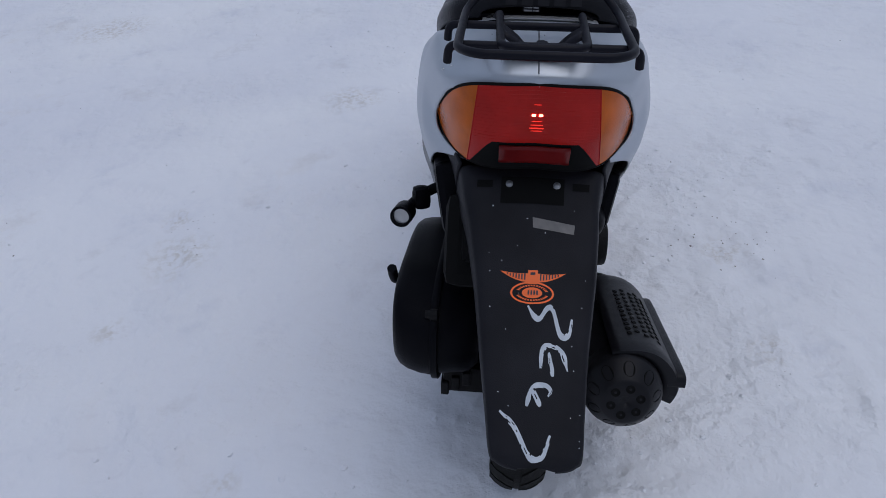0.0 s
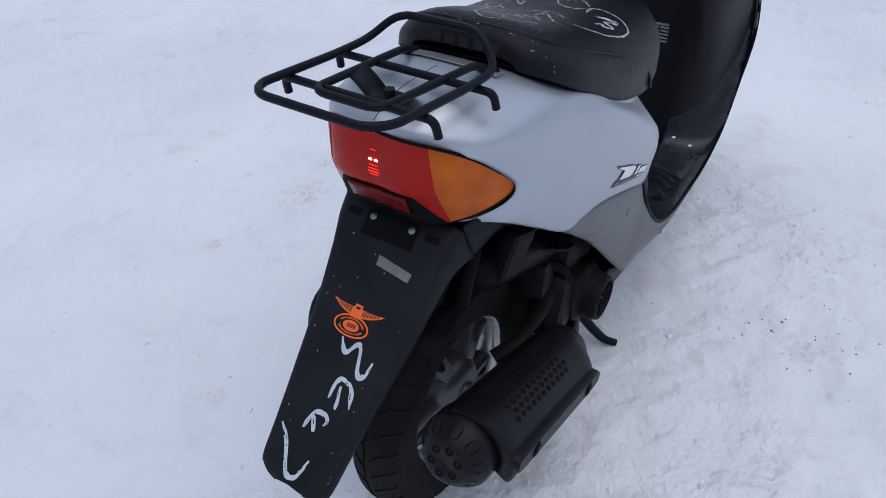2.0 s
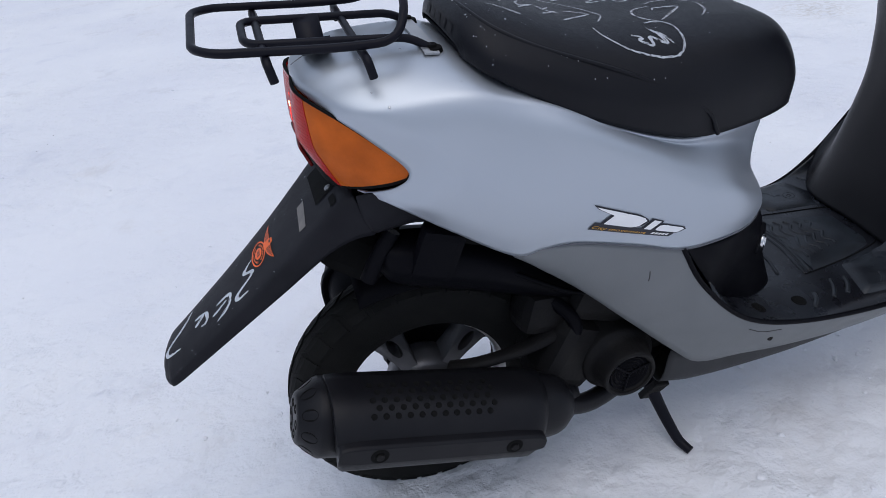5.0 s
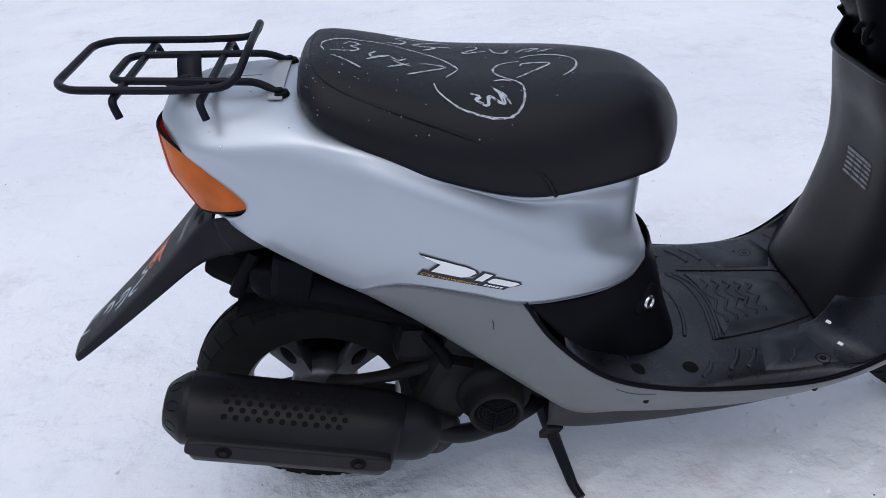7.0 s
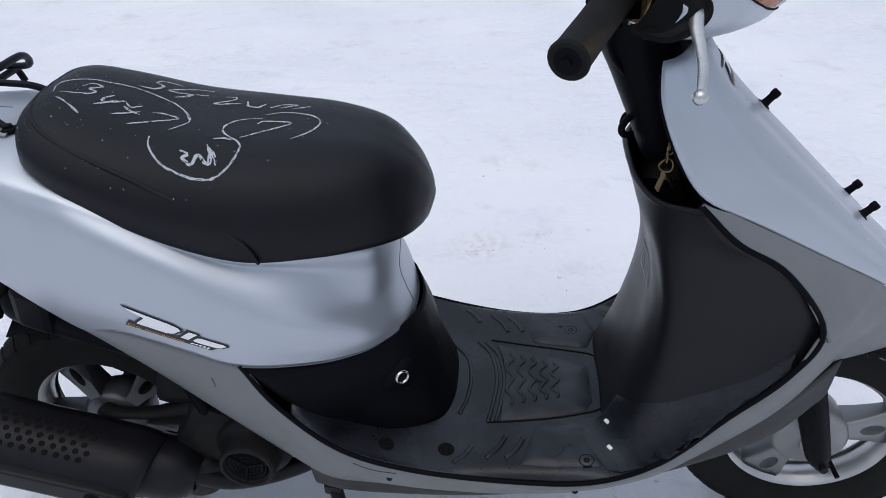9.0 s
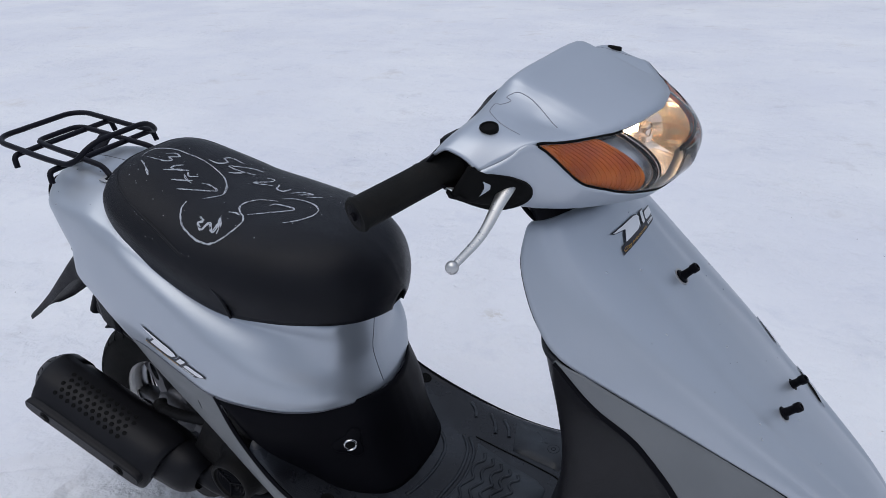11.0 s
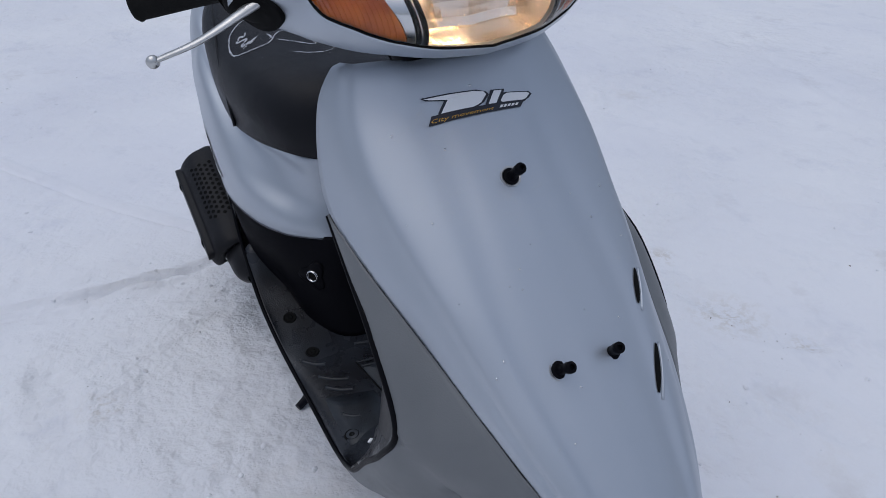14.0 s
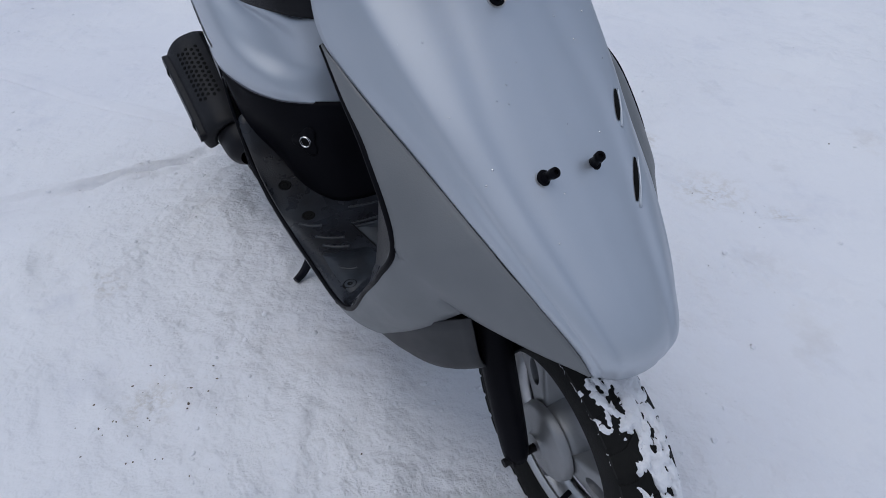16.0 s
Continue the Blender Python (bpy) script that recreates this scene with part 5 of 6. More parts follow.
def sticker(ob, tl, tr, br, bl, way):
    """A slanted black and white mark over a black band with gold words."""
    tl, tr, br, bl = (Vector(p) for p in (tl, tr, br, bl))
    tree = surface(ob)

    def place(u, v):
        return (tl * (1 - u) + tr * u) * (1 - v) + (bl * (1 - u) + br * u) * v

    L = -.16

    def shape(left, right, n=10, grow=0.0):
        """A plain shape between two edges, cut into short pieces so that it follows the surface."""
        lv, lu, rv, ru = [p[1] for p in left], [p[0] for p in left], [p[1] for p in right], [p[0] for p in right]
        v0, v1 = lv[0], lv[-1]
        out = []
        for i in range(n):
            a, b = v0 + (v1 - v0) * i / n, v0 + (v1 - v0) * (i + 1) / n
            row = [(np.interp(v, lv, lu) - grow, np.interp(v, rv, ru) + grow) for v in (a, b)]
            a2, b2 = a - grow * 2 * (i == 0), b + grow * 2 * (i == n - 1)
            for k in range(6):
                f, g = k / 6, (k + 1) / 6
                at = [row[0][0] + (row[0][1] - row[0][0]) * f, row[0][0] + (row[0][1] - row[0][0]) * g, row[1][0] + (row[1][1] - row[1][0]) * g, row[1][0] + (row[1][1] - row[1][0]) * f]
                out.append([(at[0], a2), (at[1], a2), (at[2], b2), (at[3], b2)])
        return out

    marks = [([(-.01, .03), (.06, .13), (.19, .20), (.10, .66)], [(.43, .03), (.52, .09), (.545, .22), (.48, .56), (.40, .66)]),
             ([(.625, .10), (.55, .66)], [(.705, .10), (.63, .66)]),
             ([(.75, .26), (.715, .33), (.675, .60), (.70, .66)], [(.97, .26), (1.0, .33), (.955, .58), (.91, .66)])]
    black = [q for a, b in marks for q in shape(a, b, 10, .030)] + slab(.12, 1.04, .66, 1.0, L, 16)
    root = part("sticker", layer(black, tree, place, way, .0011), NAVY, ob, "black, white and gold model sticker", clean=False)
    white = [q for a, b in marks for q in shape(a, b)]
    bars = [q for k in range(5) for q in slab(.795 + .041 * k, .824 + .041 * k, .78, .90, L, 1)]
    part("white_mark", layer(white + bars, tree, place, way, .0019), WHITE, root, "", clean=False)
    polys, x0, x1 = writing("City movement", 1.0)
    s = .60 / (x1 - x0)
    words = [[(.135 + (x - x0) * s + L * (.93 - y * .20), .93 - y * .20) for x, y in p] for p in polys]
    part("gold_words", layer(words, tree, place, way, .0019), GOLD, root, "", clean=False)


fairing, cover = named("rear_fairing"), named("front_cover")
sticker(fairing, (.2165, -.1866, .5707), (.3419, -.1841, .5163), (.3309, -.1919, .4993), (.2108, -.1841, .5361), (0, 1, 0))
sticker(cover, (.9291, -.0591, .8198), (.9381, .0598, .8097), (.951, .0538, .7944), (.9461, -.0596, .797), (-.7, 0, -.7))


def mudguard_details():
    tree = surface(guard_ob)

    def top(u, v):
        return (u, v, .9)

    down = (0, 0, -1)

    def patch(name, polys, mat, label="", rise=.0008, parent=None):
        return part(name, layer(polys, tree, top, down, rise, None, 1.8), mat, parent or guard_ob, label, clean=False)

    patch("tape", [[(-.1202, -.004), (-.1252, -.0577), (-.1343, -.0564), (-.1304, -.005)]], TAGM, "strip of faded grey tape")
    # flat dark patches for the shade in a recess with two bolts, and in a slot on each side
    def area(x0, x1, y0, y1, nx, ny):
        xs, ys = np.linspace(x0, x1, nx + 1), np.linspace(y0, y1, ny + 1)
        return [[(xs[i], ys[k]), (xs[i + 1], ys[k]), (xs[i + 1], ys[k + 1]), (xs[i], ys[k + 1])] for i in range(nx) for k in range(ny)]

    patch("recess", area(-.079, -.107, .038, -.0426, 10, 12), DARK, "", .0012)
    for y0, y1 in ((.069, .049), (-.053, -.0744)):
        patch("slot", area(-.083, -.091, y0, y1, 4, 4), DARK, "", .0012)
    for y in (.0278, -.033):
        turned("bolt", [(.0001, .004), (.0028, .004), (.0036, .0030), (.0048, .0028), (.0048, .001), (.0064, .0008), (.0064, -.003)], (-.0865, y, .586), (-.55, 0, .84), ALLOY, guard_ob, "zinc bolt", 18)
    # orange winged badge
    cy = -.0075
    wing = []
    for s in (1, -1):
        for k in range(7):
            r0, r1 = .005 + .005 * k, .005 + .005 * (k + 1)
            hi, lo = [-.1742 + .0016 * (r / .04) ** 1.5 - .0012 * math.sin(math.pi * r / .04) for r in (r0, r1)], [-.1835 + .0105 * (r / .04) ** 2.2 for r in (r0, r1)]
            wing.append([(hi[0], cy + s * r0), (hi[1], cy + s * r1), (min(lo[1], hi[1] - .0004), cy + s * r1), (lo[0], cy + s * r0)])
    wing.append([(-.1715, cy + .006), (-.1715, cy - .006), (-.1850, cy - .006), (-.1850, cy + .006)])
    badge = patch("badge", wing, ORANGEP, "orange winged badge print", .0008)
    feathers = []
    for s in (1, -1):
        for k in range(7):
            r = .009 + .0036 * k
            hi, lo = -.1745 + .0016 * (r / .04) ** 1.5 - .0016 * math.sin(math.pi * r / .04), -.1820 + .0100 * (r / .04) ** 2.2
            if lo < hi - .0012:
                feathers.append([(hi, cy + s * r), (hi, cy + s * (r + .0017)), (lo, cy + s * (r + .0017)), (lo, cy + s * r)])
    feathers.append([(-.1748, cy + s * r), (-.1746, cy + s * (r + .0017)), (-.1793 + .0008 * k * .6, cy + s * (r + .0017)), (-.1795 + .0008 * k * .6, cy + s * r)])
    feathers.append([(-.1740, cy + .003), (-.1740, cy - .003), (-.1765, cy - .003), (-.1765, cy + .003)])
    patch("feather_mark", feathers, NAVY, "", .0014, badge)
    ring = []
    for a, b, c, d in ((.0270, .0108, .0245, .0092), (.0125, .0052, .0, .0)):
        for k in range(36):
            w0, w1 = 2 * math.pi * k / 36, 2 * math.pi * (k + 1) / 36
            ring.append([(-.1935 + b * math.cos(w0), cy + a * math.sin(w0)), (-.1935 + b * math.cos(w1), cy + a * math.sin(w1)),
                         (-.1935 + d * math.cos(w1), cy + c * math.sin(w1)), (-.1935 + d * math.cos(w0), cy + c * math.sin(w0))])
    for k in range(14):
        w0 = -1.3 + 2.6 * k / 14
        for sgn in (1, -1):
            p = [(-.1935 + sgn * f * .0072 * math.cos(w), cy + f * .019 * math.sin(w)) for w, f in ((w0, 1.08), (w0 + .11, 1.08), (w0 + .11, .88), (w0, .88))]
            ring.append(p)
    patch("ring", [[p for i, p in enumerate(q) if p not in q[:i]] for q in ring], ORANGEP, "", .0009, badge)
    patch("ring_mark", [[(-.1915, cy - .007 + .0035 * k), (-.1915, cy - .005 + .0035 * k), (-.1957, cy - .005 + .0035 * k), (-.1957, cy - .007 + .0035 * k)] for k in range(4)], NAVY, "", .0016, badge)
    lines = [[(-.2056, .0001), (-.2154, -.0071), (-.2175, -.014), (-.2068, -.024), (-.2089, -.0309), (-.2311, -.0383), (-.2304, -.0485), (-.2152, -.0536)],
             [(-.262, -.0136), (-.2498, -.0152), (-.242, -.0217), (-.2458, -.0387), (-.2623, -.0459)], [(-.2478, -.0239), (-.2683, -.0279)],
             [(-.2946, .0045), (-.2793, -.0028), (-.2762, -.0161), (-.2803, -.025), (-.2853, -.0212)], [(-.2803, -.0029), (-.2942, -.0121)],
             [(-.2986, .0364), (-.3123, .019), (-.3321, .006), (-.3384, -.0022), (-.3365, -.012), (-.3265, -.0182), (-.3173, -.0224)]]
    # dried splashes
    rng = random.Random(31)
    bm = bmesh.new()
    for i in range(26):
        x, y, r = rng.uniform(-.335, -.10), rng.uniform(-.085, .05), rng.uniform(.0005, .0010)
        hit = tree.ray_cast(Vector((x, y, .9)), Vector((0, 0, -1)))
        if hit[0] is not None:
            n = hit[1] if hit[1].z > 0 else -hit[1]
            bmesh.ops.create_icosphere(bm, subdivisions=1, radius=r, matrix=Matrix.Translation(hit[0] + n * .0002) @ n.to_track_quat("Z", "Y").to_matrix().to_4x4() @ Matrix.Diagonal((1, rng.uniform(.7, 1.3), .35, 1)))
    part("splash_mark", bm, PAINTW, guard_ob, "small pale dried splashes", clean=False)["kind"] = "stuff"
    for k, line in enumerate(lines):
        line = [(u - .0095 * max(0, min(1, (-.24 - u) / .09)), v - .014 * max(0, min(1, (-.17 - u) / .16))) for u, v in line]
        strokes("paint_stroke", [line], .0066, tree, PAINTW, guard_ob, "white paint scrawl", 4 + k, .03)


mudguard_details()


def seat_marks():
    tree = surface(seat_ob)
    loops = [[(.122, -.035), (.118, -.009), (.143, .016), (.168, .023), (.197, .026), (.2255, .021), (.252, .011), (.271, -.004), (.2835, -.021), (.287, -.035), (.271, -.059)],
             [(.373, 0), (.348, -.010), (.3355, -.026), (.334, -.0415), (.342, -.054), (.3615, -.068), (.3665, -.082), (.364, -.103), (.3565, -.119), (.345, -.128), (.332, -.130), (.3165, -.129), (.283, -.1185), (.2605, -.0955), (.255, -.077)],
             [(.375, .012), (.392, .021), (.4155, .0225), (.436, .017), (.448, .004), (.448, -.011), (.440, -.0325), (.423, -.052)], [(.330, -.066), (.3415, -.0625), (.3525, -.0645)]]
    figures = [[(.130, -.0325), (.155, -.023), (.1635, -.012), (.154, -.008), (.1645, .004), (.153, .008), (.1445, -.005)], [(.131, -.046), (.1435, -.051), (.167, -.067)],
               [(.1855, -.008), (.178, -.022), (.181, -.030), (.1925, -.020)], [(.174, -.0415), (.1885, -.027), (.202, -.014)],
               [(.2035, -.018), (.213, -.026), (.223, -.016)], [(.205, -.028), (.216, -.035), (.229, -.038)], [(.201, -.0525), (.2135, -.042), (.226, -.031)],
               [(.2395, -.026), (.252, -.022), (.2725, -.028), (.248, -.046), (.223, -.064)], [(.371, -.0175), (.379, -.008), (.412, -.009), (.3865, -.0355), (.3605, -.0585)]]
    letter = [([(.298, -.094), (.309, -.0995), (.304, -.106), (.318, -.114), (.321, -.099), (.337, -.113), (.335, -.095), (.326, -.078)], .0062), ([(.334, -.088), (.3415, -.100), (.346, -.112)], .0058)]
    small = [[(.2415, .072), (.217, .072), (.211, .0585), (.222, .054), (.2165, .039), (.198, .0345)], [(.284, .072), (.2625, .0685), (.233, .047), (.2435, .044), (.2645, .048), (.283, .053)],
             [(.2645, .048), (.2565, .0365), (.246, .029)], [(.3045, .0555), (.3195, .057), (.319, .047), (.299, .029), (.332, .038)], [(.3385, .0475), (.344, .0325), (.3575, .032), (.3645, .044)],
             [(.3735, .0335), (.388, .0455), (.407, .048), (.3855, .034)], [(.4035, .0345), (.4255, .0465)]]
    for k, line in enumerate(loops + figures + letter + small):
        strokes("marker_stroke", [line], .0034 if k < 4 else .0042, tree, CHALK, seat_ob, "chalky white marker line", 11 + k, .10)
    # water drops and specks
    rng = random.Random(21)
    bm = bmesh.new()
    for i in range(150):
        x, y = .10 + .36 * rng.random() ** 2.2, rng.uniform(-.15, .12)
        hit = tree.ray_cast(Vector((x, y, 1.2)), Vector((0, 0, -1)))
        if hit[0] is None:
            continue
        s = rng.uniform(.0003, .0009)
        up = hit[1] if hit[1].z > 0 else -hit[1]
        m = Matrix.Translation(hit[0] + up * .0004) @ up.to_track_quat("Z", "Y").to_matrix().to_4x4() @ Matrix.Diagonal((s, s * rng.uniform(.8, 1.5), s * .5, 1))
        bmesh.ops.create_icosphere(bm, subdivisions=1, radius=1, matrix=m)
    part("speck", bm, CHALK, seat_ob, "fine white specks", clean=False)["kind"] = "stuff"
    # worn raised bar on the rear face
    bm = bmesh.new()
    polys = [q for k in range(5) for q in slab(.046 - .0215 * k, .046 - .0215 * k - .015, .774, .786, 0, 2)]
    layer([[(v, u) for u, v in q] for q in polys], tree, lambda z, y: (.0, y, z), (1, 0, -.12), .0008, bm, .5)
    part("raised_mark", bm, GREYMARK, seat_ob, "faint grey printed bars", clean=False)


GREYMARK = material("faint_grey_print", (0.020, 0.020, 0.023), 0.5, spec=0.12)
seat_marks()


def ridge(name, lines, r, tree, mat, parent, label="", way=(0, 0, -1), place=None, reach=1.8, sink=.3, closed=False):
    """Thin raised or dark lines laid on a surface."""
    place = place or (lambda u, v: (u, v, .9))
    bm = bmesh.new()
    way = Vector(way).normalized()
    for line in lines:
        pts = catmull(np.array(line, float), 6)
        path = []
        for u, v in pts:
            p = Vector(place(u, v))
            hit = tree.ray_cast(p - way * reach * .5, way, reach)
            if hit[0] is not None:
                path.append(hit[0] - way * r * sink)
        if len(path) > 2:
            tube(bm, [tuple(p) for p in path], r, 6, 1)
    return part(name, bm, mat, parent, label, clean=False)


def floor_details():
    board, cover_ob, shield = named("floor_board"), named("battery_cover"), named("leg_shield")
    tree = surface(board)

    def pad(outline, rise, label=""):
        """A low raised pad with a sloping rim."""
        pts = np.array(outline, float)
        c = pts.mean(axis=0)
        bm = bmesh.new()
        rings = []
        for k, h in ((1.0, -.0005), (.975, rise), (.5, rise), (.05, rise)):
            row = []
            for x, y in c + (pts - c) * k:
                hit = tree.ray_cast(Vector((x, y, 1)), Vector((0, 0, -1)))
                row.append(Vector((x, y, (hit[0].z if hit[0] is not None else .27) + h)))
            rings.append(row)
        sheet(bm, rings, close=True)
        return part("floor_pad", bm, PAD, board, label)

    def dense(loop, n=6):
        return [tuple(p) for a, b in zip(loop, loop[1:] + loop[:1]) for p in (np.array(a) + (np.array(b) - np.array(a)) * k / n for k in range(n))]

    middle = pad(dense([(.672, .082), (.740, .062), (.800, .045), (.822, .030), (.824, -.045), (.815, -.062), (.757, -.078), (.680, -.090), (.684, -.04), (.688, 0), (.682, .05)]), .0022, "worn middle foot pad")
    # rows of wavy ribs in the middle of the pad
    waves = [[(.695 + .018 * k + .006 * math.sin(m * 1.9), .062 - .018 * k * .3 - m * (.118 - .010 * k) / 8) for m in range(9)] for k in range(5)]
    ridge("wavy_rib", waves, .0032, surface(middle), PAD, middle, "", sink=-.4)
    # curved band round the cover, slanted ribs near the edges
    for s in (1, -1):
        pad(dense([(.735, -.092 * s), (.825, -.078 * s), (.842, -.120 * s), (.825, -.168 * s), (.760, -.170 * s), (.712, -.168 * s)]), .0014)
        for a, b in (((.690, -.118), (.662, -.160)), ((.716, -.120), (.690, -.158)), ((.775, -.132), (.757, -.156)), ((.640, -.140), (.615, -.172)), ((.872, -.140), (.856, -.172))):
            mid = ((a[0] + b[0]) / 2 + .004, s * (a[1] + b[1]) / 2)
            ridge("slanted_rib", [[(a[0], a[1] * s), mid, (b[0], b[1] * s)]], .0042, tree, PAD, board, "", sink=-.35)
        ridge("panel_seam", [[(.662, -.0935 * s), (.757, -.0795 * s), (.819, -.066 * s), (.836, -.058 * s)]], .0013, tree, DARK, board)
    ridge("curved_rib", [[(.600, .075), (.624, .045), (.632, .0), (.628, -.045), (.618, -.080)], [(.640, .088), (.664, .055), (.674, .0), (.669, -.053), (.662, -.093)], [(.652, .088), (.676, .055), (.686, .0), (.681, -.053), (.674, -.09)]], .0036, tree, PAD, board, "", sink=-.3)
    # dimples with bolts
    for x, y, ob in ((.517, -.160, board), (.512, .176, board), (.806, -.158, board), (.800, .124, board), (.603, -.150, board)):
        t = surface(ob)
        hit = t.ray_cast(Vector((x, y, 1)), Vector((0, 0, -1)))
        if hit[0] is None:
            continue
        n = hit[1] if hit[1].z > 0 else -hit[1]
        turned("floor_bolt", [(.0001, .0012), (.0042, .0016), (.0048, .0006), (.0086, .0008), (.0105, .0018), (.0125, -.0004)], hit[0], n, DARK, ob, "", 20)
    # floor edge that sweeps up beside the column
    top = catmull(np.array([(.852, -.070, .318), (.868, -.112, .345), (.915, -.152, .386), (.989, -.1745, .4455), (1.034, -.181, .493)]), 6)
    low = catmull(np.array([(.842, -.085, .281), (.862, -.158, .285), (.903, -.189, .318), (.965, -.189, .394), (1.026, -.187, .466)]), 6)
    ts = surface(shield)
    rows = []
    for a, b in zip(top, low):
        row = []
        for k in range(7):
            q = Vector(a).lerp(Vector(b), k / 6)
            p, m, _, _ = ts.find_nearest(q + Vector((0, -.01, .01)))
            m = m if m.dot(Vector((-.4, -.7, .6))) > 0 else -m
            row.append(p + m * (.0030 if 0 < k else .0002))
        q = row[-1]
        near = max(0.0, min(1.0, (.186 + q.y) / .02))
        for dx, dy, rise in ((.012, .004, .40), (.024, .008, .10), (.036, .012, .0)):
            hit = tree.ray_cast(Vector((q.x - dx * near, q.y - dy * near, 1)), Vector((0, 0, -1)))
            z = (hit[0].z + .0012) if hit[0] is not None and near > 0 else q.z
            row.append(Vector((q.x - dx * near, q.y - dy * near - .0001 * dx, z + (q.z - z) * rise)))
        rows.append(row)
    first = rows[0]
    for out, rise in ((.012, .42), (.026, .12), (.045, .0)):
        row = []
        for q in first:
            x = q.x - out
            hit = tree.ray_cast(Vector((x, q.y, 1)), Vector((0, 0, -1)))
            z = (hit[0].z if hit[0] is not None else .271) + .0012
            row.append(Vector((x, q.y, z + (q.z - z) * rise)))
        rows.insert(0, row)
    bm = bmesh.new()
    sheet(bm, rows)
    wing = surface(part("floor_wing", bm, FLOOR, board, "worn floor edge beside the column"))
    for x, y in ((.8385, -.1015), (.8395, -.141)):
        z = max(g[0].z for g in (t.ray_cast(Vector((x, y, .34)), Vector((0, 0, -1))) for t in (tree, ts, wing)) if g[0] is not None)
        bm = bmesh.new()
        box(bm, pose(x, y, z + .0015, 0, -20, 35), .0055, .0085, .003, .0011)
        part("snow_bit", bm, WHITE, board, "small white bit of ice")
    # key lock on the cover, on a raised round-cornered plate
    t = surface(cover_ob)
    hit = t.ray_cast(Vector((.540, -.5, .384)), Vector((0, 1, 0)))
    c = hit[0]
    n = hit[1] if hit[1].y < 0 else -hit[1]
    bm = bmesh.new()
    e1 = Vector((0, 0, 1))
    e1 = (e1 - n * e1.dot(n)).normalized()
    e2 = n.cross(e1)
    rings = []
    for k, h in ((1.0, -.002), (.97, .0012), (.90, .0022), (.02, .0024)):
        row = []
        for i in range(36):
            w = 2 * math.pi * i / 36
            r = .024 + .006 * math.cos(3 * (w - 1.6))
            row.append(c + (e1 * math.cos(w) + e2 * math.sin(w)) * r * k + n * h)
        rings.append(row)
    sheet(bm, rings, close=True)
    plate = part("lock_plate", bm, BLACK, cover_ob)
    turned("lock_ring", [(.0115, .001), (.0112, .0048), (.0095, .0058), (.0078, .0046), (.0074, .002)], c, n, CHROME, plate, "chrome ring", 28)
    turned("lock_barrel", [(.0001, .0030), (.0074, .0030), (.0076, .001)], c, n, DARK, plate, "", 20)
    # printed label on the leg shield, unreadable lines
    ts = surface(shield)
    lines = []
    for k in range(6):
        z = .532 - .0078 * k
        for a, b in ((.031, .012), (.009, -.010), (-.013, -.033)) if k else ((.032, -.033),):
            lines += [[(z, a + (b - a) * m / 3), (z, a + (b - a) * (m + 1) / 3), (z - (.0042 if k else .0055), a + (b - a) * (m + 1) / 3), (z - (.0042 if k else .0055), a + (b - a) * m / 3)] for m in range(3)]
    bm = layer(lines, ts, lambda z, y: (.5, y, z), (1, 0, 0), .0008, None, 1.0)
    part("notice", bm, WHITEFAINT, shield, "faint white printed notice", clean=False)


WHITEFAINT = material("faded_white_print", (0.34, 0.34, 0.35), 0.6, 0, 0, (0.10, 0.10, 0.105), 160.0, 0.35)
floor_details()


